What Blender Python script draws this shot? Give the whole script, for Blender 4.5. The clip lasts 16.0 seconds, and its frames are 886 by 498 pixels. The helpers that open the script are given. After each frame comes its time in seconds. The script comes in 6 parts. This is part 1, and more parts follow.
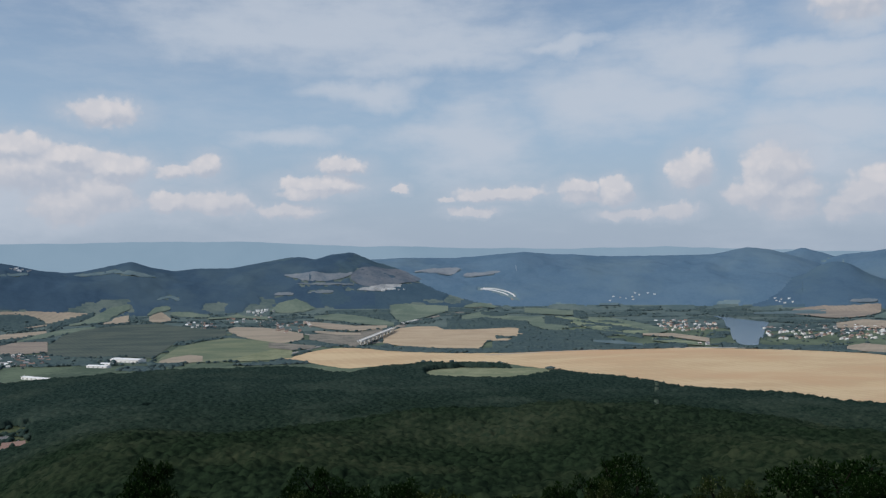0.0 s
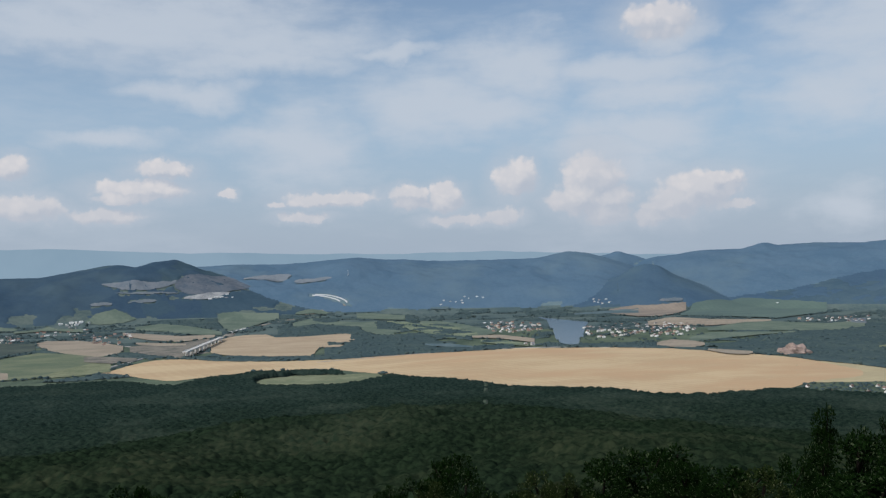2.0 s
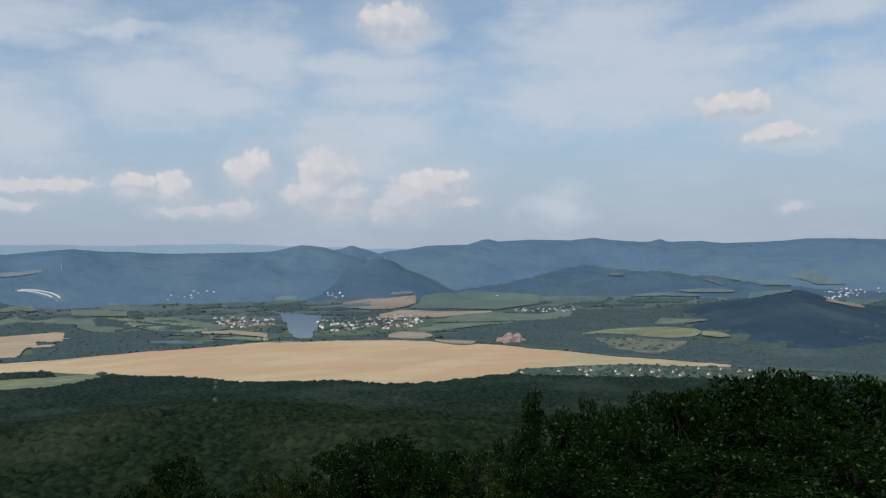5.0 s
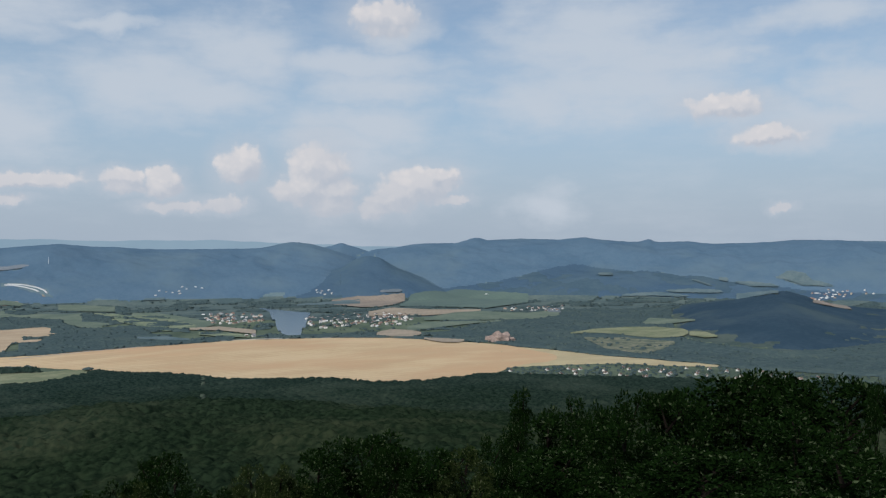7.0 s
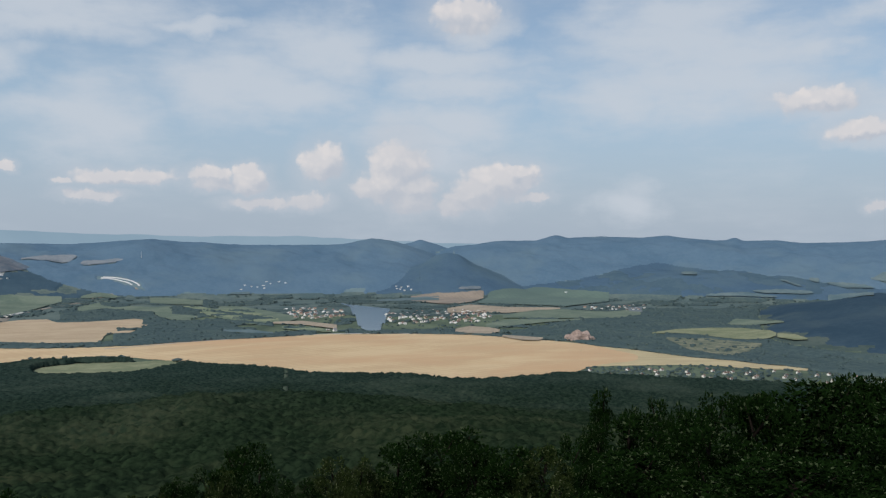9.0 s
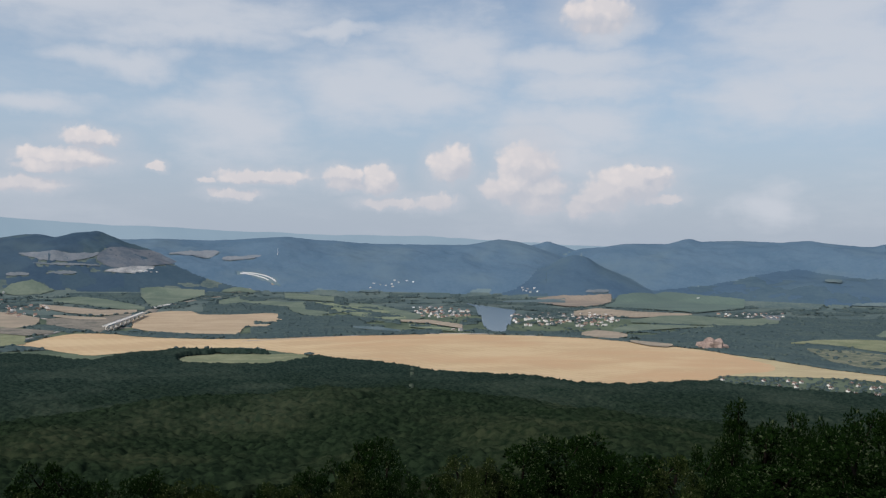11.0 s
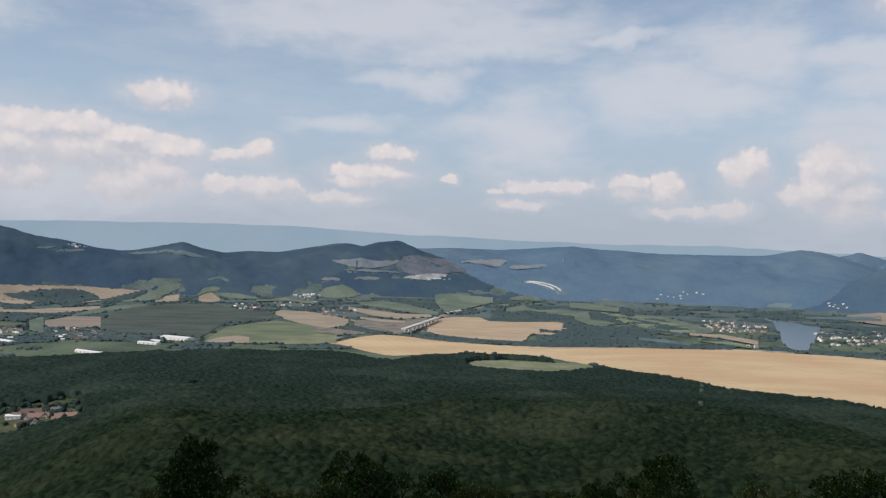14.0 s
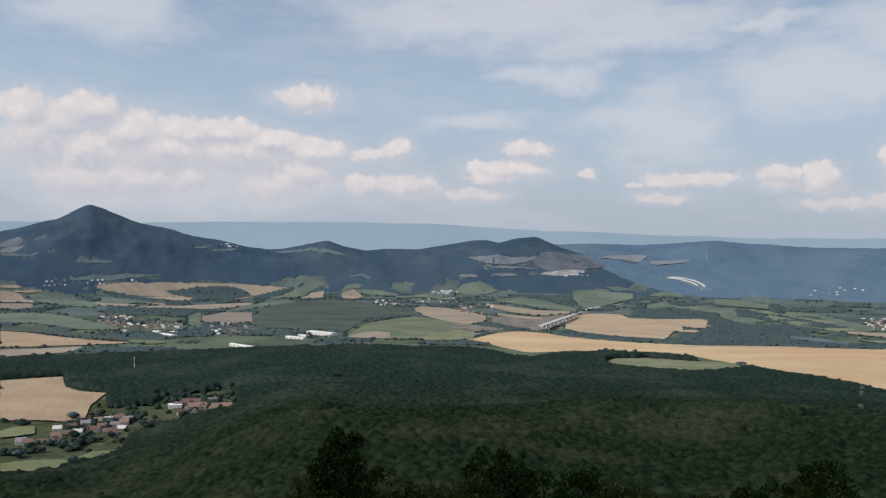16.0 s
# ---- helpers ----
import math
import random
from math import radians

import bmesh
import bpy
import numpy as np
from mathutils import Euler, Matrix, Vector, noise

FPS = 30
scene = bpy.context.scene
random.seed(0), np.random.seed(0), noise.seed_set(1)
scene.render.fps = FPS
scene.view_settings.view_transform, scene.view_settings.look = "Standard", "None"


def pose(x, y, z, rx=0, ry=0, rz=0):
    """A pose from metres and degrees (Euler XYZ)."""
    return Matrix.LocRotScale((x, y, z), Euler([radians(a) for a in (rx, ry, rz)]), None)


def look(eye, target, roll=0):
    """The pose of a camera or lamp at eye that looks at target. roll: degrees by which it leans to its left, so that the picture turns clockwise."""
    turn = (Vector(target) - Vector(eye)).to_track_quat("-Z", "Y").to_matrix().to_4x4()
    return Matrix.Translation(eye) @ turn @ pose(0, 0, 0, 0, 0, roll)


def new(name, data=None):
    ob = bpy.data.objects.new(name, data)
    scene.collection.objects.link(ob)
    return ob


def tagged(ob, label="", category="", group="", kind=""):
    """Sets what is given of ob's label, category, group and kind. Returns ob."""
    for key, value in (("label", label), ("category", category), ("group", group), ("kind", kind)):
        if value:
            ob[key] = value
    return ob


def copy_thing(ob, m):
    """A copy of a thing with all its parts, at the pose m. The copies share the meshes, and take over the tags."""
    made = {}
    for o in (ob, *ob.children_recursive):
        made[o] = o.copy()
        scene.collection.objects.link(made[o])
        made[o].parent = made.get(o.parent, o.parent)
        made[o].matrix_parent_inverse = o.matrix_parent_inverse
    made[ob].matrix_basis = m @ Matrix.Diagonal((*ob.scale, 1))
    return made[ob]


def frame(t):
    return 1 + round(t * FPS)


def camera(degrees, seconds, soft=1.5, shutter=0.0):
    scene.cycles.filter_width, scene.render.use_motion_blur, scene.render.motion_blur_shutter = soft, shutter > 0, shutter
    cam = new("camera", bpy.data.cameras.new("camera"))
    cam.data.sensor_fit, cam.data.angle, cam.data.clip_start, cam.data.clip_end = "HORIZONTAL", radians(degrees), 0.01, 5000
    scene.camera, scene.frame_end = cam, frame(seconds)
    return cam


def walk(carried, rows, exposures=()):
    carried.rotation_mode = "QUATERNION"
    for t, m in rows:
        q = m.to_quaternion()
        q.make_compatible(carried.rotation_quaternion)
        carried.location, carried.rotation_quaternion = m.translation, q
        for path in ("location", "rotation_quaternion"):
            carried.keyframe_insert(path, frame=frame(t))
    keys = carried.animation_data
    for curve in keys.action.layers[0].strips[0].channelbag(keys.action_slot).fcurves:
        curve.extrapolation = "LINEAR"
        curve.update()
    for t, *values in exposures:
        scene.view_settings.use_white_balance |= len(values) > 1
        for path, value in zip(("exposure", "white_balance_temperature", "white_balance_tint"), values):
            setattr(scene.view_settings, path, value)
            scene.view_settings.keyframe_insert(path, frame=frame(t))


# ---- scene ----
# ---- the camera: held at arm's length on a lookout and panned; seconds, bearing to the right, look up, lean to the right ----
EYE = 270.0
cam = camera(55.83, 16.0, soft=1.3)
ROWS = [
    (0.0, -0.64, 0.19, 0.91),
    (0.5, 0.89, 0.38, 0.55),
    (1.0, 1.12, 0.45, 0.32),
    (1.5, 3.77, 0.27, 0.23),
    (2.0, 10.85, 0.34, 1.40),
    (2.5, 14.68, -0.06, 1.44),
    (3.0, 18.31, -0.20, 0.53),
    (3.5, 21.24, -0.26, 0.70),
    (4.0, 23.56, -0.41, 0.72),
    (4.5, 26.09, -0.33, 1.25),
    (5.0, 28.87, -0.40, 0.70),
    (5.2, 29.65, -0.50, 0.45),
    (6.0, 31.00, -0.55, 0.20),
    (6.8, 29.90, -0.54, 0.18),
    (7.5, 29.22, -0.51, 0.14),
    (8.0, 29.50, -0.47, 0.41),
    (8.5, 28.65, -0.61, 0.17),
    (9.0, 24.17, -0.73, -0.19),
    (9.2, 23.24, -0.73, -0.49),
    (11.3, 13.41, -0.82, -0.92),
    (11.5, 11.83, -0.90, -0.82),
    (12.0, 7.96, -1.11, -0.30),
    (12.5, 4.35, -0.84, -0.42),
    (13.0, 1.87, -0.67, -0.74),
    (13.5, -1.51, -0.90, -0.72),
    (14.0, -3.85, -0.46, -1.21),
    (14.5, -6.54, -0.40, -1.28),
    (15.0, -8.94, -0.50, -1.06),
    (15.5, -10.96, -0.66, -1.14),
    (16.0, -13.19, -0.84, -0.51),
]


def held(bearing, up, lean):
    b = radians(bearing)
    return pose(0.4 * math.sin(b), 0.4 * math.cos(b), EYE, 0, 0, -bearing) @ pose(0, 0, 0, 90 + up) @ pose(0, 0, 0, 0, 0, -lean)


walk(cam, [(t, held(b, u, l)) for t, b, u, l in ROWS],
     [(0, -0.09, 6230, 10), (3, 0.0, 6300, 9), (5, 0.0, 6300, 9), (9, 0.02, 6450, 9), (12, 0.08, 6650, 13), (16, 0.1, 6700, 13)])

# ---- sky and sun ----
SUN_BEARING, SUN_HEIGHT = -122.0, 46.0
sun = new("sun", bpy.data.lights.new("sun", "SUN"))
sun.data.energy, sun.data.angle, sun.data.color = 2.8, radians(0.6), (1.0, 0.945, 0.875)
sb, sh = radians(SUN_BEARING), radians(SUN_HEIGHT)
sun.matrix_world = look((0, 0, 900), (-math.sin(sb) * math.cos(sh), -math.cos(sb) * math.cos(sh), 900 - math.sin(sh)))

# clouds: bearing, height, half width, half height, all in degrees
CUMULUS_WEST = [(-39.8, 7.4, 1.5, 0.97), (-39.3, 6.0, 1.9, 1.55), (-38.1, 6.9, 1.4, 1.16), (-36.5, 3.4, 2.3, 1.01), (-36.5, 5.3, 1.5, 0.85), (-36.0, 7.8, 1.5, 0.77), (-33.5, 6.5, 2.0, 1.08), (-33.1, 3.5, 2.4, 0.93), (-31.4, 5.6, 3.8, 1.39), (-30.3, 6.8, 2.5, 0.77), (-30.2, 3.7, 1.1, 0.77), (-27.8, 6.7, 2.2, 0.77), (-26.7, 5.5, 3.3, 1.08), (-24.9, 6.2, 2.2, 0.58), (-24.7, 3.3, 2.0, 0.85), (-22.7, 9.1, 1.8, 0.62), (-22.5, 4.2, 1.7, 1.01), (-22.3, 5.8, 2.3, 0.62), (-18.8, 3.6, 1.2, 0.43), (-18.4, 5.5, 1.1, 0.39), (-16.3, 5.8, 1.0, 0.62), (-16.0, 3.4, 2.0, 0.54), (-11.2, 2.9, 1.9, 0.35), (-10.1, 4.0, 1.4, 0.31)]
CUMULUS_WEST += [(-8.8, 4.6, 2.4, 0.5), (-7.6, 5.9, 1.5, 0.46)]
CUMULUS_EAST = [(-3.6, 4.3, 0.5, 0.23), (-0.3, 3.6, 0.5, 0.23), (1.4, 2.7, 1.4, 0.23), (3.0, 3.7, 2.1, 0.27), (3.3, 3.9, 2.5, 0.35), (8.6, 4.1, 1.3, 0.43), (8.7, 3.5, 1.1, 0.31), (11.0, 3.6, 1.0, 0.5), (11.2, 4.2, 0.9, 0.5), (11.7, 2.3, 1.7, 0.27), (15.0, 2.5, 1.2, 0.35), (16.0, 5.0, 1.1, 0.97), (20.0, 3.4, 1.7, 0.58), (20.5, 3.6, 1.5, 0.93), (21.0, 5.1, 1.4, 1.24), (21.4, 4.6, 1.4, 1.24), (22.0, 2.6, 1.5, 0.66), (22.2, 3.4, 1.4, 0.66), (24.9, 2.1, 1.0, 0.43), (25.7, 14.9, 1.9, 0.85), (25.9, 2.8, 1.5, 0.43), (26.5, 3.1, 1.5, 0.93), (27.9, 3.8, 2.0, 0.93), (29.2, 4.5, 1.4, 0.43)]
CUMULUS_EAST += [(30.5, 2.8, 0.9, 0.23), (48.1, 8.7, 2.1, 0.58), (50.8, 6.7, 1.8, 0.46), (51.7, 2.1, 0.5, 0.23)]
VEIL_WEST = [(-35.2, 13.9, 3.5, 1.08), (-31.4, 4.1, 9.1, 1.78), (-13.6, 14.4, 5.5, 1.01), (-10.8, 8.0, 2.8, 0.46), (-8.4, 15.3, 9.1, 1.86), (-5.4, 11.0, 2.7, 0.62), (-1.5, 12.9, 5.4, 0.7), (-1.4, 14.1, 6.7, 1.16), (0.7, 7.9, 3.7, 0.93), (1.3, 7.5, 3.1, 1.74), (7.8, 13.8, 2.9, 0.39), (10.4, 10.4, 4.5, 1.55), (10.8, 10.6, 3.1, 1.55), (13.3, 9.7, 3.9, 1.24)]
VEIL_EAST = [(15.5, 12.8, 3.3, 1.39), (17.3, 12.7, 2.7, 1.39), (22.7, 6.8, 3.1, 0.77), (23.7, 11.7, 4.6, 0.77), (24.0, 5.5, 2.3, 0.93), (24.0, 8.0, 4.2, 0.93), (25.4, 10.4, 3.5, 0.85), (26.0, 13.7, 1.6, 0.77), (36.0, 9.5, 3.4, 1.16), (36.9, 2.6, 1.7, 0.93), (39.1, 12.7, 4.9, 1.94), (39.8, 14.4, 4.1, 1.74), (41.6, 10.0, 6.6, 1.55), (43.1, 11.7, 5.5, 1.55), (48.1, 11.7, 2.4, 0.62), (48.4, 8.5, 2.4, 0.7), (51.4, 6.8, 2.7, 0.62), (53.4, 7.8, 3.5, 0.85), (53.8, 14.0, 3.5, 0.77), (55.9, 9.3, 1.9, 1.16)]
VEIL_FAR = [(70, 9, 9, 3), (95, 14, 12, 4), (-60, 9, 10, 3), (-85, 16, 12, 4), (150, 12, 14, 4), (-140, 14, 14, 4), (30, 35, 25, 6), (-40, 40, 22, 7), (180, 50, 40, 10)]


class Nodes:
    """Short hand for node trees."""

    def __init__(self, tree):
        self.tree = tree
        tree.nodes.clear()

    def add(self, kind, **settings):
        node = self.tree.nodes.new(kind)
        for key, value in settings.items():
            if key == "op":
                node.operation = value
            elif key == "inputs":
                for slot, v in value.items():
                    if isinstance(v, bpy.types.NodeSocket):
                        self.tree.links.new(v, node.inputs[slot])
                    else:
                        node.inputs[slot].default_value = v
        return node

    def math(self, op, a, b=0.0, c=0.0):
        return self.add("ShaderNodeMath", op=op, inputs={0: a, 1: b, 2: c}).outputs[0]

    def vec(self, op, a, b=(0, 0, 0), out=0):
        return self.add("ShaderNodeVectorMath", op=op, inputs={0: a, 1: b}).outputs[out]

    def noise(self, vector, scale, detail=3.0, rough=0.55):
        return self.add("ShaderNodeTexNoise", inputs={"Vector": vector, "Scale": scale, "Detail": detail, "Roughness": rough})

    def ramp(self, x, lo, hi, a=0.0, b=1.0, soft=True):
        node = self.add("ShaderNodeMapRange", inputs={0: x, 1: lo, 2: hi, 3: a, 4: b})
        node.interpolation_type = "SMOOTHSTEP" if soft else "LINEAR"
        return node.outputs[0]

    def mix(self, fac, a, b):
        node = self.add("ShaderNodeMix")
        node.data_type = "RGBA"
        for slot, v in ((0, fac), (6, a), (7, b)):
            if isinstance(v, bpy.types.NodeSocket):
                self.tree.links.new(v, node.inputs[slot])
            else:
                node.inputs[slot].default_value = v if slot == 0 else (*v[:3], 1)
        return node.outputs[2]


def make_sky():
    world = bpy.data.worlds.new("sky")
    world.use_nodes = True
    scene.world = world
    n = Nodes(world.node_tree)
    way = n.add("ShaderNodeTexCoord").outputs["Generated"]
    xyz = n.add("ShaderNodeSeparateXYZ", inputs={0: way})
    az = n.math("MULTIPLY", n.math("ARCTAN2", xyz.outputs[0], xyz.outputs[1]), 57.2958)
    el = n.math("MULTIPLY", n.math("ARCSINE", xyz.outputs[2]), 57.2958)
    place = n.add("ShaderNodeCombineXYZ", inputs={0: az, 1: el}).outputs[0]
    sky = n.add("ShaderNodeTexSky")
    sky.sky_type, sky.sun_disc = "NISHITA", False
    sky.sun_elevation, sky.sun_rotation = sh, sb
    sky.dust_density, sky.air_density, sky.ozone_density, sky.altitude = 2.5, 1.0, 1.5, 500
    blue = n.vec("MULTIPLY", sky.outputs[0], (0.110, 0.112, 0.110))
    # the haze that lies over the horizon
    haze = n.ramp(el, 20, 0, 0.12, 0.92)
    low = n.mix(n.ramp(el, 0, 10), (0.385, 0.455, 0.545), (0.375, 0.50, 0.64))
    air = n.mix(haze, blue, low)

    def warped(broad, fine):
        w = n.vec("SUBTRACT", n.noise(n.vec("MULTIPLY", place, (0.5, 1, 1)), 0.33, 2).outputs["Color"], (0.5, 0.5, 0.5))
        v = n.vec("SUBTRACT", n.noise(place, 0.8, 6, 0.60).outputs["Color"], (0.5, 0.5, 0.5))
        return n.vec("ADD", place, n.vec("ADD", n.vec("MULTIPLY", w, broad), n.vec("MULTIPLY", v, fine)))

    def cover(at, clouds):
        best = None
        for a, e, w, h in clouds:
            d = n.vec("LENGTH", n.vec("MULTIPLY", n.vec("SUBTRACT", at, (a, e, 0)), (0.9 / w, 0.78 / h, 0)), out=1)
            best = d if best is None else n.math("MINIMUM", best, d)
        return best

    def billow(scale, depth):
        """Rounded heads, as on a heaped cloud."""
        cell = n.add("ShaderNodeTexVoronoi", inputs={"Vector": warped((0.6, 0.5, 0), (0.7, 0.6, 0)), "Scale": scale})
        cell.feature = "SMOOTH_F1"
        cell.inputs["Smoothness"].default_value = 0.35
        return n.math("MULTIPLY", n.math("SUBTRACT", cell.outputs["Distance"], 0.42), depth)

    heap = warped((1.0, 0.7, 0), (1.5, 1.3, 0))
    thin = warped((7.0, 3.0, 0), (2.0, 1.1, 0))
    streak = n.noise(n.vec("MULTIPLY", place, (0.35, 1.0, 1)), 0.8, 5, 0.6).outputs[0]
    wisp = n.noise(n.vec("MULTIPLY", place, (0.22, 0.8, 1)), 0.35, 6, 0.62).outputs[0]
    covered = n.math("MINIMUM", cover(thin, VEIL_WEST), n.math("MINIMUM", cover(thin, VEIL_EAST), cover(thin, VEIL_FAR)))
    veil = n.ramp(n.math("ADD", covered, n.math("MULTIPLY", n.math("SUBTRACT", streak, 0.5), -1.5)), 2.15, 0.15, 0.0, 0.86)
    milky = n.math("MAXIMUM", veil, n.ramp(wisp, 0.42, 0.72, 0.05, 0.34))
    air = n.mix(milky, air, (0.55, 0.595, 0.66))
    heads = n.math("ADD", billow(0.9, 0.42), billow(2.2, 0.26))
    plain = n.math("MINIMUM", cover(heap, CUMULUS_WEST), cover(heap, CUMULUS_EAST))
    near = n.math("ADD", plain, heads)
    # a soft skirt of vapour round each heap, then the heap itself
    air = n.mix(n.ramp(plain, 2.3, 0.9, 0.0, 0.5), air, (0.51, 0.55, 0.615))
    body = n.ramp(near, 1.36, 0.88, 0.0, 0.86)
    # heads lit from above and from the sun's side, flat bases lost in the haze
    sunward = n.vec("ADD", heap, (-0.35, 0.6, 0))
    shade = n.math("SUBTRACT", n.math("ADD", n.math("MINIMUM", cover(sunward, CUMULUS_WEST), cover(sunward, CUMULUS_EAST)), heads), near)
    puff = n.math("ADD", n.ramp(shade, -0.45, 0.6, 0, 0.7), n.ramp(heads, 0.12, -0.15, 0, 0.3))
    lit = n.mix(puff, (0.48, 0.51, 0.575), (0.745, 0.70, 0.69))
    lit = n.mix(n.ramp(el, 5, 1.6, 0, 0.65), lit, (0.50, 0.525, 0.58))
    air = n.mix(body, air, lit)
    back = n.add("ShaderNodeBackground", inputs={"Color": air, "Strength": 1.0})
    n.add("ShaderNodeOutputWorld", inputs={0: back.outputs[0]})


make_sky()


# ---- materials ----
def material(name, build, rough=0.9, metal=0.0, spec=0.2):
    """build(n, where) gives a colour socket and a bump height socket (or None) with its depth."""
    m = bpy.data.materials.new(name)
    m.use_nodes = True
    n = Nodes(m.node_tree)
    where = n.add("ShaderNodeNewGeometry").outputs["Position"]
    colour, height, depth = build(n, where)
    b = n.add("ShaderNodeBsdfPrincipled", inputs={"Roughness": rough, "Metallic": metal, "Specular IOR Level": spec})
    if isinstance(colour, bpy.types.NodeSocket):
        n.tree.links.new(colour, b.inputs["Base Color"])
    else:
        b.inputs["Base Color"].default_value = (*colour, 1)
    if height is not None:
        bump = n.add("ShaderNodeBump", inputs={"Height": height, "Distance": depth, "Strength": 0.8})
        n.tree.links.new(bump.outputs[0], b.inputs["Normal"])
    n.add("ShaderNodeOutputMaterial", inputs={0: b.outputs[0]})
    return m


def mottled(dark, light, broad, fine, depth=0.0):
    """Two colours mixed by noise at a broad and a fine size, in metres."""
    def build(n, where):
        a = n.noise(where, 1 / broad, 3).outputs[0]
        b = n.noise(where, 1 / fine, 4, 0.65).outputs[0]
        f = n.ramp(n.math("ADD", n.math("MULTIPLY", a, 0.6), n.math("MULTIPLY", b, 0.4)), 0.36, 0.64)
        return n.mix(f, dark, light), (b if depth else None), depth
    return build


def tilled(dark, light, across, spacing, broad, reach=None):
    """A field with tramlines and drill rows that run along a bearing."""
    def build(n, where):
        c, s = math.cos(radians(across)), math.sin(radians(across))
        along = n.vec("DOT_PRODUCT", where, (c, s, 0), out=1)
        wob = n.noise(where, 1 / 90, 2).outputs[0]
        row = n.math("SINE", n.math("ADD", n.math("MULTIPLY", along, 6.2832 / spacing), n.math("MULTIPLY", wob, 5.0)))
        stretched = n.vec("MULTIPLY", n.vec("ADD", where, (0, 0, 0)), (1 / broad, 2.2 / broad, 0))
        a = n.noise(stretched, 1.0, 4, 0.6).outputs[0]
        b = n.noise(where, 1 / 9, 3, 0.7).outputs[0]
        f = n.math("ADD", n.math("ADD", n.math("MULTIPLY", a, 0.72), n.math("MULTIPLY", b, 0.24)), n.math("MULTIPLY", row, 0.025))
        tone = n.mix(n.ramp(f, 0.36, 0.60), dark, light)
        if reach:
            tone = n.mix(n.ramp(n.noise(n.vec("MULTIPLY", where, (1 / 620, 1 / 380, 0)), 1.0, 4, 0.6).outputs[0], 0.45, 0.62, 0, 0.85), tone, reach)
        return tone, b, 0.15
    return build


def crowns(dark, light, tint):
    """Foliage that differs from crown to crown, with stands of one kind in broad patches."""
    def build(n, where):
        r = n.add("ShaderNodeNewGeometry").outputs["Random Per Island"]
        stand = n.noise(where, 1 / 170, 3, 0.6).outputs[0]
        leaf = n.noise(where, 0.8, 3, 0.7).outputs[0]
        f = n.math("ADD", n.math("MULTIPLY", r, 0.28), n.math("MULTIPLY", leaf, 0.72))
        base = n.mix(n.ramp(f, 0.28, 0.72), dark, light)
        return n.mix(n.ramp(stand, 0.42, 0.68, 0, 0.75), base, n.mix(r, light, tint)), leaf, 0.9
    return build


def leaf_cover(dark, light, tint, wide):
    """Closed canopy whose crowns differ in tone, with stands of one kind in broad patches."""
    def build(n, where):
        flat = n.vec("MULTIPLY", where, (1 / wide, 1 / wide, 0))
        cell = n.add("ShaderNodeTexVoronoi", inputs={"Vector": flat, "Scale": 1.0})
        r = n.add("ShaderNodeSeparateColor", inputs={0: cell.outputs["Color"]}).outputs[0]
        stand = n.noise(where, 1 / 150, 4, 0.62).outputs[0]
        leaf = n.noise(where, 0.45, 4, 0.72).outputs[0]
        f = n.math("ADD", n.math("MULTIPLY", r, 0.45), n.math("MULTIPLY", leaf, 0.55))
        base = n.mix(n.ramp(f, 0.33, 0.66), dark, light)
        return n.mix(n.ramp(stand, 0.46, 0.66, 0, 0.8), base, n.mix(r, light, tint)), leaf, 0.3
    return build


def haze_graded_cover(oak, hazed, wide):
    """Closed canopy that pales and blues with distance, haze painted in with ragged edges."""
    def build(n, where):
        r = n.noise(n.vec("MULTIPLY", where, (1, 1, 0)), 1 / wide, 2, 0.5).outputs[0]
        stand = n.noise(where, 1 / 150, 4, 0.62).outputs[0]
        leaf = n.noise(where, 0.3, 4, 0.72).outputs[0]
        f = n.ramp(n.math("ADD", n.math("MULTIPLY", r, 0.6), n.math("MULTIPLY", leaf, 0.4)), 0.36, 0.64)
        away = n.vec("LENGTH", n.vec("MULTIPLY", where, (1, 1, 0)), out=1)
        # share of haze in the colour, from the distance to the lookout
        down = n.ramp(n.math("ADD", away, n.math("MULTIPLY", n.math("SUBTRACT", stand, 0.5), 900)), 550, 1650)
        dark, light, tint = (n.mix(down, a, b) for a, b in zip(oak, hazed))
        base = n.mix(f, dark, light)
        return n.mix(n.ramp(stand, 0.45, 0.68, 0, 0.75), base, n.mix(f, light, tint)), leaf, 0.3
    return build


def canopy(dark, light, leafy):
    """Closed forest seen from far: stands of three tones with a fine grain."""
    def build(n, where):
        stand = n.noise(where, 1 / 210, 4, 0.62).outputs[0]
        grain = n.noise(where, 1 / 14, 2, 0.6).outputs[0]
        f = n.math("ADD", n.math("MULTIPLY", stand, 0.65), n.math("MULTIPLY", grain, 0.35))
        base = n.mix(n.ramp(f, 0.36, 0.64), dark, light)
        kind = n.noise(n.vec("ADD", where, (900, 300, 0)), 1 / 420, 5, 0.62).outputs[0]
        return n.mix(n.ramp(kind, 0.47, 0.66, 0, 0.8), base, leafy), None, 0
    return build


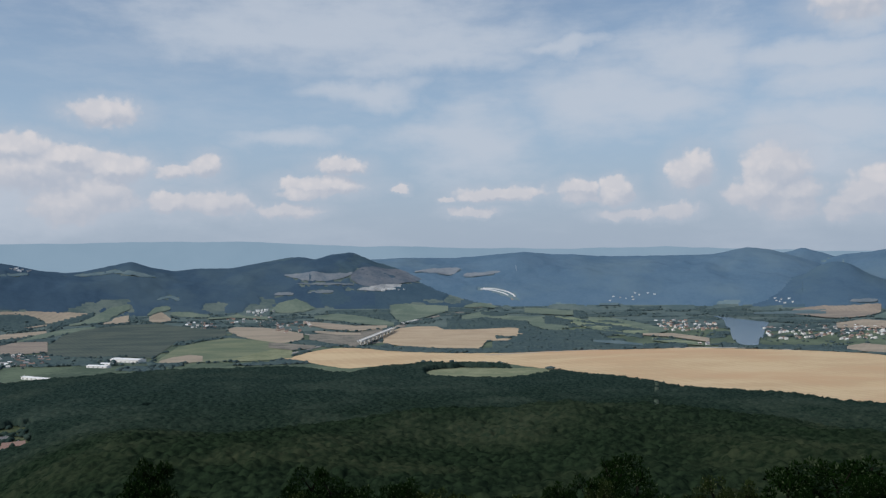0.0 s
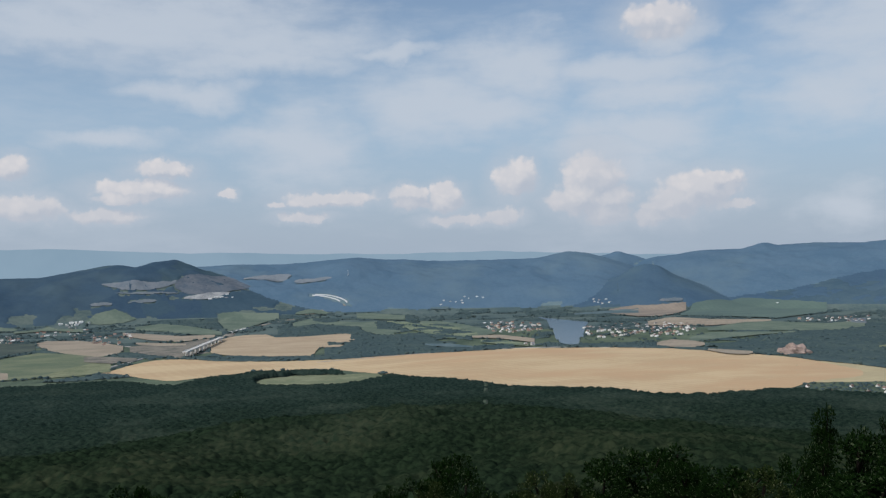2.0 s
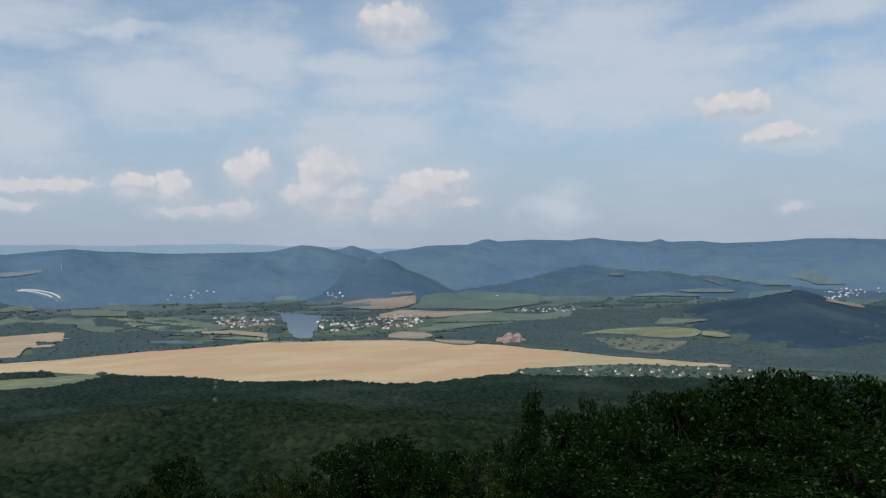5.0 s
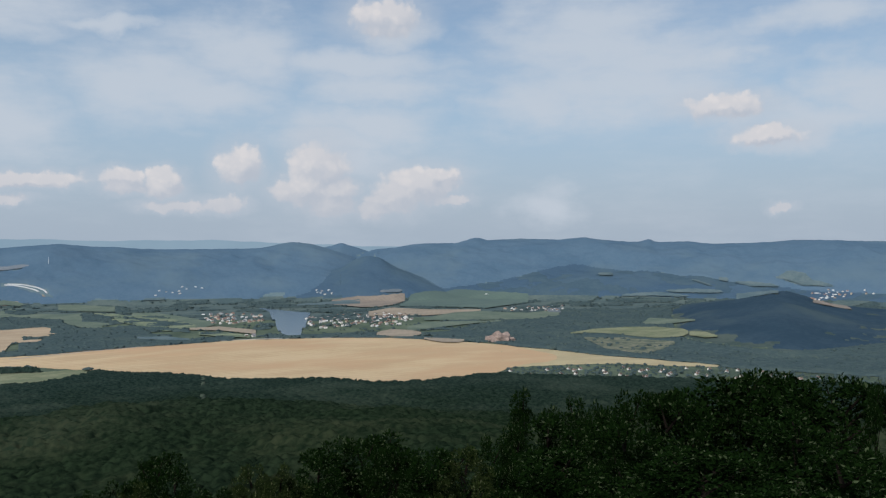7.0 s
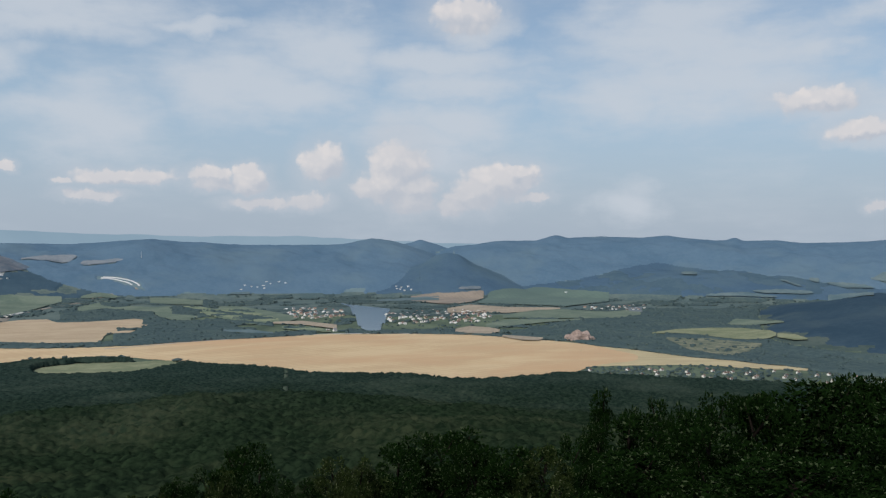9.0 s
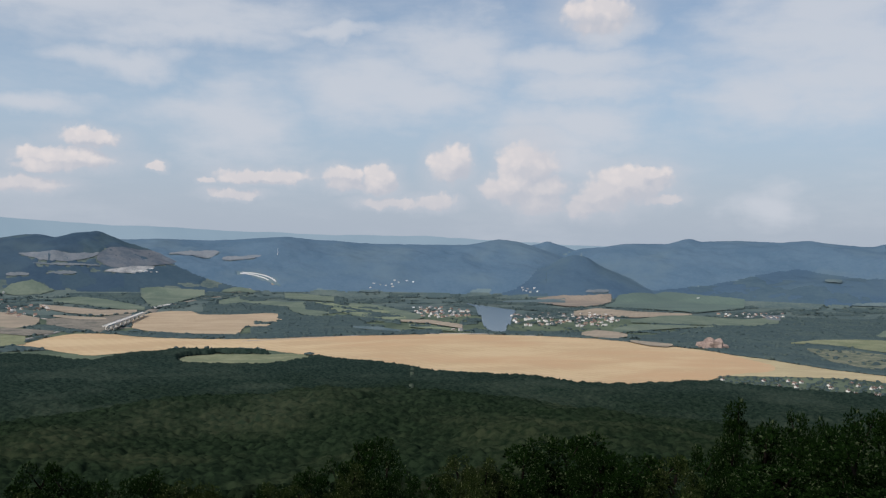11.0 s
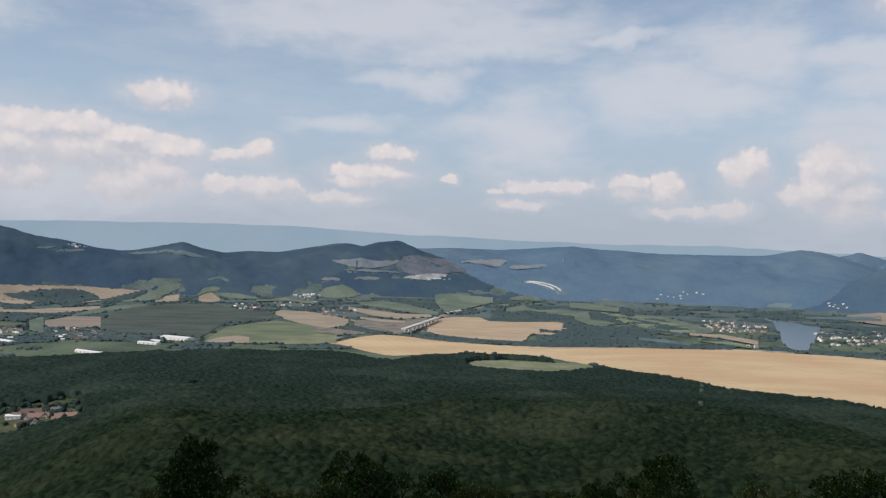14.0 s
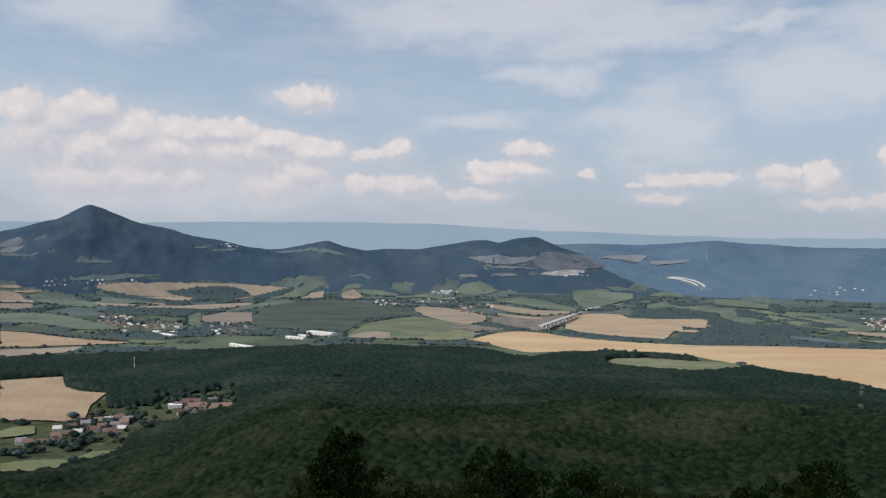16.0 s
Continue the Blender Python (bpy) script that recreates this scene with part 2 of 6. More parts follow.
MAT = {
    "straw": material("wheat_stubble", tilled((0.45, 0.325, 0.192), (0.53, 0.405, 0.245), 20, 24, 260, (0.47, 0.312, 0.180))),
    "straw4": material("green_stubble", tilled((0.37, 0.310, 0.185), (0.45, 0.38, 0.23), 20, 24, 200)),
    "straw2": material("ripe_barley", tilled((0.345, 0.265, 0.178), (0.425, 0.335, 0.228), 50, 20, 150)),
    "straw3": material("pale_stubble", tilled((0.245, 0.207, 0.158), (0.325, 0.274, 0.208), -30, 18, 150)),
    "stubble": material("brown_tilth", tilled((0.195, 0.168, 0.140), (0.26, 0.22, 0.178), 10, 16, 160)),
    "crop": material("green_crop", tilled((0.095, 0.125, 0.08), (0.16, 0.18, 0.11), 65, 20, 180)),
    # beet green shifted towards blue, haze put into the colour
    "crop2": material("beet_field", tilled((0.083, 0.124, 0.112), (0.105, 0.150, 0.128), 0, 22, 300)),
    "darkcrop": material("maize_field", tilled((0.042, 0.062, 0.056), (0.080, 0.096, 0.077), 35, 16, 190)),
    "meadow": material("mown_meadow", mottled((0.128, 0.150, 0.080), (0.195, 0.212, 0.122), 90, 12), spec=0.0),
    "meadow3": material("bushy_meadow", mottled((0.11, 0.148, 0.112), (0.215, 0.245, 0.165), 55, 10), spec=0.0),
    # darker copy of the stubble, with shade put into its colour
    "straw6": material("shade_toned_stubble", tilled((0.30, 0.228, 0.148), (0.37, 0.285, 0.19), 30, 18, 140)),
    "meadow4": material("dry_pasture", mottled((0.145, 0.168, 0.108), (0.225, 0.238, 0.155), 70, 10), spec=0.0),
    "meadow2": material("pasture", mottled((0.104, 0.140, 0.115), (0.156, 0.190, 0.150), 120, 14), spec=0.0),
    "heath": material("dry_heath", mottled((0.085, 0.108, 0.088), (0.20, 0.205, 0.150), 32, 9), spec=0.0),
    "scrub": material("clearing_scrub", mottled((0.030, 0.050, 0.036), (0.085, 0.100, 0.075), 14, 4), spec=0.0),
    # rock, stubble, pasture and clearings of the hills: greyed blue, haze in the colour
    "rock": material("hazed_quarry_rock", mottled((0.115, 0.142, 0.170), (0.175, 0.196, 0.215), 60, 9, 1.0)),
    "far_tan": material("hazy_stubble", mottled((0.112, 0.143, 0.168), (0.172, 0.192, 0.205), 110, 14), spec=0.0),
    "far_meadow": material("hazed_pasture", mottled((0.086, 0.130, 0.148), (0.132, 0.175, 0.182), 90, 14), spec=0.0),
    "far_pale": material("hazed_plateau_stubble", mottled((0.150, 0.180, 0.208), (0.225, 0.245, 0.262), 110, 14), spec=0.0),
    "clearcut": material("hazed_felled_slope", mottled((0.082, 0.108, 0.138), (0.140, 0.152, 0.170), 70, 14), spec=0.0),
    "bare": material("bare_building_ground", mottled((0.13, 0.13, 0.118), (0.24, 0.22, 0.185), 45, 8), spec=0.0),
    "paleground": material("quarry_dust", mottled((0.22, 0.235, 0.245), (0.36, 0.365, 0.36), 40, 8), spec=0.0),
    "redrock": material("reddish_rock", mottled((0.19, 0.145, 0.125), (0.36, 0.28, 0.24), 18, 4, 2.0)),
    "ground": material("rough_grass", mottled((0.066, 0.092, 0.072), (0.122, 0.155, 0.110), 190, 16), spec=0.0),
    # grass round the hamlet darkened, shade put into the colour
    "yard": material("shade_toned_grass", mottled((0.040, 0.055, 0.030), (0.085, 0.098, 0.058), 25, 5), spec=0.0),
    # distant grass and hillside scrub, blued to put haze into the colour
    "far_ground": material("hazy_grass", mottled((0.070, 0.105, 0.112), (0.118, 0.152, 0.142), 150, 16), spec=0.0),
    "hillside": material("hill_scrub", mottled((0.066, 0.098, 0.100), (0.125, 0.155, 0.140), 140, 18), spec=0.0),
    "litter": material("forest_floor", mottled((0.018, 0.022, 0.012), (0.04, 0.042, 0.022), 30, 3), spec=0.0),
    # near-black greens: a cloud's shade over the near slope put into the colour
    "wood_near": material("shade_dark_oaks", crowns((0.004, 0.009, 0.005), (0.012, 0.019, 0.010), (0.024, 0.028, 0.014)), spec=0.0),
    # these crowns are paled and blued, haze put into the colour
    "wood_mid": material("hazed_crowns", crowns((0.020, 0.037, 0.033), (0.033, 0.052, 0.044), (0.046, 0.062, 0.046)), spec=0.0),
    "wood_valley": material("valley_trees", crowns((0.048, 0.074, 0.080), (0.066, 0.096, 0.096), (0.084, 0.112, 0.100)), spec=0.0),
    # first set for close by, second with haze painted in
    "cover_near": material("haze_graded_canopy", haze_graded_cover(((0.005, 0.010, 0.006), (0.017, 0.029, 0.015), (0.042, 0.047, 0.025)), ((0.010, 0.020, 0.017), (0.026, 0.043, 0.036), (0.042, 0.057, 0.042)), 7), spec=0.0),
    # leaf cover darkened likewise, shade put into the colour
    "cover_oak": material("shade_dark_canopy", leaf_cover((0.004, 0.009, 0.005), (0.013, 0.021, 0.011), (0.028, 0.031, 0.016), 6), spec=0.0),
    # grove canopy paled and blued as well, for painted haze
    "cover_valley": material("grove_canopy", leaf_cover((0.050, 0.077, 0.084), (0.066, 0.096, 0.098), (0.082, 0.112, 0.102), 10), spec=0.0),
    # hill woods turn bluer and paler with distance, haze put into base colours
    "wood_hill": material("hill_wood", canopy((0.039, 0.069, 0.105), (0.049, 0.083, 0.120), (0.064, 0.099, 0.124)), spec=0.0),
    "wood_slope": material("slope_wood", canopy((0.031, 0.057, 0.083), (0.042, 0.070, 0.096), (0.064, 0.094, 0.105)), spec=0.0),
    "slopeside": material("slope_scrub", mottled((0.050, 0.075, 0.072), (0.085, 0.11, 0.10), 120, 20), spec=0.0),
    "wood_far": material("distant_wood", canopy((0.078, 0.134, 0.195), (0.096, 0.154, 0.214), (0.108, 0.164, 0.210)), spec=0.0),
    # between hill and low-hill tones, to fade the ridge end into painted haze
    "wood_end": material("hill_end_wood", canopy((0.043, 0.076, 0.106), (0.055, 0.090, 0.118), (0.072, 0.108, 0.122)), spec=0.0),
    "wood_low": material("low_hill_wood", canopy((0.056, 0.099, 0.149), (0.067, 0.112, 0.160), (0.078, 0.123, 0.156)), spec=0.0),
    # ground below these woods, tinted with the same painted haze
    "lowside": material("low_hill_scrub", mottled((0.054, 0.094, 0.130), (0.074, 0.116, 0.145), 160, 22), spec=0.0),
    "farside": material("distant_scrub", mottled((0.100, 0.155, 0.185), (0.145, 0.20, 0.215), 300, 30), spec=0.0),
}


def lake_surface(n, where):
    return (0.10, 0.14, 0.17), n.noise(n.vec("MULTIPLY", where, (1, 0.5, 1)), 0.12, 3).outputs[0], 0.12


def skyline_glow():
    """Emissive backdrop for the far range: the haze's pale blue is its glow."""
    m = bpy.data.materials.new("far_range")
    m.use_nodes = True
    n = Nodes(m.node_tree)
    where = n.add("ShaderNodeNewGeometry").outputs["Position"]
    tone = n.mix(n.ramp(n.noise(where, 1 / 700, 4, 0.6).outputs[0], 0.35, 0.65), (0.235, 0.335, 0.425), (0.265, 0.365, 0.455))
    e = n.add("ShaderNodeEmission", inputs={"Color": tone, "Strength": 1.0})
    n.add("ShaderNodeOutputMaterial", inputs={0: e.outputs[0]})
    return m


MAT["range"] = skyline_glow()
MAT["water"] = material("lake_water", lake_surface, rough=0.22, spec=0.5)


# ---- the lie of the land: height over the valley floor at a bearing (degrees) and a distance (metres) from the lookout ----


def lattice(ix, iy, seed):
    h = np.sin(ix * 127.1 + iy * 311.7 + seed * 74.7) * 43758.5453
    return h - np.floor(h)


def value_noise(x, y, seed=0):
    ix, iy = np.floor(x), np.floor(y)
    fx, fy = x - ix, y - iy
    fx, fy = fx * fx * (3 - 2 * fx), fy * fy * (3 - 2 * fy)
    a, b = lattice(ix, iy, seed), lattice(ix + 1, iy, seed)
    c, d = lattice(ix, iy + 1, seed), lattice(ix + 1, iy + 1, seed)
    return (a + (b - a) * fx) * (1 - fy) + (c + (d - c) * fx) * fy


def fbm(x, y, seed=0, octaves=4):
    total, amp = 0, 0.5
    for i in range(octaves):
        total = total + amp * (value_noise(x * 2 ** i, y * 2 ** i, seed + i) - 0.5)
        amp *= 0.5
    return total * 2


def smooth(a, b, x):
    s = np.clip((x - a) / (b - a), 0, 1)
    return s * s * (3 - 2 * s)


SPUR = ([0, 4, 20, 40, 100, 350, 600, 800, 900, 1050, 1150, 1500, 1900, 2300, 2600],
        [268.4, 267.5, 261, 252, 212, 146, 121, 102, 76, 50, 45, 25, 10, 2, 0])
COMBE = ([0, 4, 20, 40, 100, 350, 700, 1000, 1300, 2600], [268.4, 267.5, 261, 252, 212, 138, 58, 8, 1, 0])
# each ridge: distance, run of its front and back slopes, bearings and heights of its crest
RIDGES = [
    (4350, 600, 500, [-75, -60, -41.2, -39.7, -38.1, -36.8, -36.1, -35.3, -34.1, -33.1, -31.4, -29.8, -28.2, -26.4, -25, -24, -22.3, -21.1, -20, -18.4, -16.9, -15, -13, -11.5, -10.3, -9.4, -8.4, -6.9, -5.95, -5, -3.5, -2, -0.5, 1.5, 3, 4.3, 5.5],
     [180, 180, 278, 305, 338, 392, 418, 398, 358, 328, 305, 267, 251, 214, 200, 207, 233, 253, 223, 200, 213, 208, 227, 253, 257, 241, 268, 281, 252, 218, 186, 155, 142, 118, 95, 60, 0]),
    (4600, 800, 280, [-8, -6.5, -3.4, 0, 1.8, 5, 7.3, 11, 15, 17.2, 18.4, 19.3, 20.7, 21.8, 23.4, 25, 28, 30], [0, 235, 247, 240, 250, 269, 247, 238, 238, 240, 261, 275, 263, 236, 195, 130, 60, 0]),
    (4150, 420, 400, [19.6, 20.5, 21.4, 22.6, 23.8, 24.5, 25.3, 26.4, 27.6, 28.7, 31], [40, 85, 118, 147, 195, 207, 195, 146, 112, 92, 0]),
    (4780, 250, 90, [19, 20.9, 21.9, 22.6, 23.3, 23.8, 26], [200, 240, 248, 272, 250, 240, 180]),
    (4740, 850, 130, [22, 24.9, 26.5, 27.8, 29, 30.5, 31.3, 31.9, 32.7, 34.7, 37.4, 39.3, 42.2, 42.9, 43.4, 43.9, 45.9, 47.3, 49, 51.7, 52.7, 57, 75], [150, 231, 243, 262, 264, 264, 285, 298, 281, 289, 283, 287, 264, 267, 288, 267, 272, 258, 259, 272, 279, 270, 240]),
    (4300, 500, 500, [26, 27.4, 29.7, 31.6, 33.6, 37.4, 41.2, 46.6, 51.7, 57, 75], [40, 88, 75, 104, 144, 163, 155, 125, 98, 85, 60]),
    (2950, 950, 700, [38, 43, 44.8, 46.5, 48.3, 50, 51.4, 52.7, 53.6, 54.6, 55.8, 57, 75], [0, 8, 20, 50, 70, 90, 114, 101, 78, 60, 48, 38, 14]),
]


def terrain(az, r, which=False):
    az, r = np.asarray(az, float), np.asarray(r, float)
    x, y = r * np.sin(np.radians(az)), r * np.cos(np.radians(az))
    left = smooth(-20, -37, az)
    h = np.interp(r, *SPUR) * (1 - left) + np.interp(r, *COMBE) * left
    # the hill's own folds
    h = h + 26 * fbm(x / 210, y / 210, 3) * smooth(120, 450, r) * smooth(1500, 900, r) + 9 * fbm(x / 500 + 7, y / 500, 8) * smooth(1100, 1700, r) * smooth(3600, 2600, r)
    rough = fbm(x / 330, y / 330, 5) + 0.2 * fbm(x / 120, y / 120, 9, 3)
    owner = np.zeros(h.shape, int)
    for i, (dist, front, back, bearings, crest) in enumerate(RIDGES):
        soft = 0.6 if dist < 3500 else 0.2
        top = sum(np.interp(az + d * soft, bearings, crest, left=0, right=0) * w for d, w in ((-1, 0.2), (-0.5, 0.2), (0, 0.2), (0.5, 0.2), (1, 0.2)))
        s = np.where(r < dist, 1 - (dist - r) / front, 1 - (r - dist) / back)
        s = np.clip(s, 0, 1)
        wide = sum(np.interp(az + d, bearings, crest, left=0, right=0) for d in (-3, -2, -1, 0, 1, 2, 3)) / 7
        top = wide + (top - wide) * s ** 3 if dist > 3500 and front > 300 else top
        body = top * (1 - (1 - s) ** 1.6) * (1 + 0.25 * rough * (s * (1 - s) * 4))
        body = body - 9 * s
        owner = np.where(body > np.maximum(h, 14), i + 1, owner)
        h = np.maximum(h, body)
    return (h, owner) if which else h


# ---- building helpers ----
def mesh_of(name, verts, faces_flat, size, material=None, smooth_shade=False):
    """A mesh from arrays: vertices, and the corners of equal faces of that size."""
    me = bpy.data.meshes.new(name)
    verts, faces_flat = np.asarray(verts, np.float32), np.asarray(faces_flat, np.int32).ravel()
    count = len(faces_flat) // size
    me.vertices.add(len(verts))
    me.vertices.foreach_set("co", verts.ravel())
    me.loops.add(len(faces_flat))
    me.loops.foreach_set("vertex_index", faces_flat)
    me.polygons.add(count)
    me.polygons.foreach_set("loop_start", np.arange(0, count * size, size, dtype=np.int32))
    me.polygons.foreach_set("use_smooth", np.full(count, smooth_shade))
    if material:
        for m in material if isinstance(material, (list, tuple)) else [material]:
            me.materials.append(m)
    me.update(calc_edges=True)
    return me


def spot(az, r, lift=0.0):
    """The place on the ground at a bearing and a distance."""
    a = np.radians(az)
    return np.stack([r * np.sin(a), r * np.cos(a), terrain(az, r) + lift], -1)


def grid_faces(rows, cols):
    i = np.arange(rows * cols).reshape(rows, cols)
    return np.stack([i[:-1, :-1], i[:-1, 1:], i[1:, 1:], i[1:, :-1]], -1).reshape(-1, 4)


FAR_RIDGES, LOW_RIDGES = (2, 4, 5), (3, 6)

# ---- the ground: one sheet out to the skyline ----
front = np.arange(-62, 70.01, 0.2)
bearings = np.concatenate([front, np.arange(72, 297, 4.0), [298.0]])
rings = np.concatenate([[0.0, 1.5, 3, 5, 8, 12, 17, 23, 30], np.arange(40, 400, 12), np.arange(400, 1300, 18), np.arange(1300, 2600, 24), np.arange(2600, 4880, 26), [4880]])
AZ, RR = np.meshgrid((bearings + 180) % 360 - 180, rings, indexing="ij")
Z, OWNER = terrain(AZ, RR, True)
land = np.stack([RR * np.sin(np.radians(AZ)), RR * np.cos(np.radians(AZ)), Z], -1)
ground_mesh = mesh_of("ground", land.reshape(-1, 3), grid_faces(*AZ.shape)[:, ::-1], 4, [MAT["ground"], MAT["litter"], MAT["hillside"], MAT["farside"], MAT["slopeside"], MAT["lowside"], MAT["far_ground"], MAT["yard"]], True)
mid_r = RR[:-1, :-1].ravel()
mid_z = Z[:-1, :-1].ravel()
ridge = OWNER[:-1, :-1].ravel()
# ground colours per ridge and distance; the farther ones have haze painted in
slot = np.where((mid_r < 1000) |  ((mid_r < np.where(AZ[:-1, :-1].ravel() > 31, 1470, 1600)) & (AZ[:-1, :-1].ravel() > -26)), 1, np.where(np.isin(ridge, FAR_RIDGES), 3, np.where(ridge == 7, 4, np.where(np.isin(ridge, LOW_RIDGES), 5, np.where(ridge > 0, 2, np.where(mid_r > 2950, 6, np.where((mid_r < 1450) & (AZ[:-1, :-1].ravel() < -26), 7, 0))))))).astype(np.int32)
ground_mesh.polygons.foreach_set("material_index", slot)
tagged(new("ground", ground_mesh), "rolling farmland and wooded hill slopes under summer sun", "ground", kind="structure")

# ---- fields, meadows and the lake: strips between a near and a far edge, seen along bearings ----
STRIPS = []
FIELD_LABEL = {
    "straw": ("wheat_field", "golden harvested wheat field with faint tramlines"), "straw2": ("barley_field", "ripe tan barley field beside the motorway"),
    "straw3": ("stubble_field", "pale tan stubble field between green hedges"), "stubble": ("ploughed_field", "brownish bare tilled field in the valley"),
    "straw4": ("wheat_field", "yellowish green end of the wheat field"), "crop": ("crop_field", "patchy green crop field with a tan corner"), "crop2": ("beet_field", "wide green beet field below the hills, blued for haze"),
    "darkcrop": ("maize_field", "large dark green maize field near the village"), "meadow": ("meadow", "light green mown meadow among trees"),
    "meadow2": ("pasture", "pale green pasture on the hillside"), "heath": ("heath", "dry grassy slope dotted with bushes"),
    "far_tan": ("stubble_field", "tan stubble patch on a far slope, greyed blue for haze"), "far_meadow": ("pasture", "pasture on a far slope, greyed blue for haze"),
    "clearcut": ("clearing", "brownish felled clearing in the hill woods, blued for haze"), "bare": ("construction_site", "bare grey-brown building ground beside the viaduct"),
    "straw6": ("stubble_field", "brownish gold stubble field at the forest edge"), "meadow4": ("pasture", "dry pale pasture on a low plateau"), "meadow3": ("meadow", "rough green meadow scattered with bushes"),
    "far_pale": ("stubble_field", "stubble field on a far plateau, paled for haze"), "paleground": ("quarry_floor", "pale dusty floor of a quarry with sheds"), "rock": ("quarry", "grey-brown quarry terrace cut into a wooded hill, blued for haze"), "water": ("lake", "calm grey-blue reservoir between two villages"),
}


def field(kind, edge, name="", label=""):
    az = np.array([e[0] for e in edge])
    cols = max(12, int((az[-1] - az[0]) / 0.12))
    a = np.linspace(az[0], az[-1], cols)
    # soften the corners of the outline and let it wander a little
    def line(values, seed):
        v = np.interp(a, az, values)
        k = max(1, cols // (9 if kind == "water" else 40))
        p = np.pad(v, k, mode="edge")
        v = np.convolve(p, np.ones(2 * k + 1) / (2 * k + 1), "valid")
        return v + (0.6 if kind == "water" else 1) * 14 * fbm(a * 1.7, a * 0 + seed, 11)
    near, far = line([e[1] for e in edge], 1.5), line([e[2] for e in edge], 4.5)
    rows = max(5, int(np.max(far - near) / 16) + 2)
    v = np.linspace(0, 1, rows)
    far = np.maximum(far, near + 4)
    # rounded ends, drawn out thin on the hills
    hill = float(np.mean(near + far)) / 2 > 3750
    k = np.clip(np.minimum(a - a[0], a[-1] - a) / ((0.4 if hill else min(0.45, 0.12)) * max(0.5, a[-1] - a[0])), 0, 1)
    k = (0.08 if hill else 0.25) + (0.92 if hill else 0.75) * np.sqrt(1 - (1 - k) ** 2)
    if hill:
        k = k * (1 + 0.7 * fbm(a * 2.3, a * 0 + 3.1, 19))
    mid = (near + far) / 2 + (0.2 if hill else 0.18) * (far - near) * fbm(a * 0.9, a * 0 + 8.5, 13)
    near, far = mid + (near - mid) * k, mid + (far - mid) * k
    STRIPS.append((kind, a, near, far))
    r = near[:, None] * (1 - v) + far[:, None] * v
    aa = np.repeat(a[:, None], rows, 1)
    p = spot(aa, r, 0.7 + 0.03 * len(STRIPS))
    if kind == "water":
        p[..., 2] = 1.3
    me = mesh_of("field", p.reshape(-1, 3), grid_faces(cols, rows)[:, ::-1], 4, MAT[kind], True)
    nm, lb = FIELD_LABEL[kind]
    return tagged(new(name or nm, me), label or lb, "lake" if kind == "water" else (name or nm).split("_")[-1], kind="structure")


field("straw4", [(33.51, 1620, 2070), (36.76, 1670, 2030), (39.22, 1710, 1980), (41.09, 1740, 1930), (44.74, 1760, 1860), (47.92, 1770, 1820)])
field("straw", [(-11.49, 2140, 2200), (-9.47, 2020, 2400), (-7.58, 1900, 2430), (-3.75, 1980, 2270), (-1.82, 2020, 2240), (0.5, 2010, 2210), (2.82, 1980, 2210), (4.36, 1910, 2200), (6.66, 1790, 2250), (8.56, 1670, 2260), (11.93, 1620, 2280), (15.56, 1470, 2360), (21.93, 1430, 2320), (25.77, 1350, 2280), (29.64, 1400, 2200), (33.12, 1490, 2120), (33.7, 1610, 2100), (37.33, 1680, 2010)])
field("meadow4", [(-1.99, 1670, 1840), (0.49, 1640, 1890), (3.58, 1620, 1840), (6.73, 1700, 1830)])


def parcel(kind, far, near, name="", label=""):
    """A field between a far and a near boundary, each a line of bearings and distances."""
    a0, a1 = max(far[0][0], near[0][0]), min(far[-1][0], near[-1][0])
    cols = max(10, int((a1 - a0) / 0.05))
    a = np.linspace(a0, a1, cols)

    def line(edge, seed):
        # evenly drawn out towards the distance
        r = 1 / np.interp(a, [e[0] for e in edge], [1 / e[1] for e in edge])
        k = max(1, cols // 60)
        return np.convolve(np.pad(r, k, mode="edge"), np.ones(2 * k + 1) / (2 * k + 1), "valid") + 0.002 * r * fbm(a * 3.1, a * 0 + seed, 11)
    near, far = line(near, 1.5), line(far, 4.5)
    far = np.maximum(far, near + 3)
    if np.mean(near) > 3750:
        # clearings on the hills run out to a point
        k = 0.12 + 0.88 * np.sqrt(1 - (1 - np.clip(np.minimum(a - a0, a1 - a) / (0.3 * (a1 - a0)), 0, 1)) ** 2)
        mid = (near + far) / 2
        near, far = mid + (near - mid) * k, mid + (far - mid) * k
    STRIPS.append((kind, a, near, far))
    rows = max(4, int(np.max(far - near) / 16) + 2)
    v = np.linspace(0, 1, rows)
    r = near[:, None] * (1 - v) + far[:, None] * v
    p = spot(np.repeat(a[:, None], rows, 1), r, (0.9 if r.mean() < 3600 else 2.2) + 0.03 * len(STRIPS))
    if kind == "water":
        p[..., 2] = 1.3
    me = mesh_of("field", p.reshape(-1, 3), grid_faces(cols, rows)[:, ::-1], 4, MAT[kind], True)
    nm, lb = FIELD_LABEL[kind]
    return tagged(new(name or nm, me), label or lb, "lake" if kind == "water" else (name or nm).split("_")[-1], kind="structure")


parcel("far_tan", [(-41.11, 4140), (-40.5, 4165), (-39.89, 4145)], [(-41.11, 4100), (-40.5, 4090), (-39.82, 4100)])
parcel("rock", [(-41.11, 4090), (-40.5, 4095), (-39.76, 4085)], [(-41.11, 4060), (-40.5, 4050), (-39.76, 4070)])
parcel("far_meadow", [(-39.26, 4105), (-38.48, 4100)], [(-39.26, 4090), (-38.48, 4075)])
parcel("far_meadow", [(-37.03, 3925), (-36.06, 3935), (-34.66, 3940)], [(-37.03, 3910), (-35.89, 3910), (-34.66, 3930)])
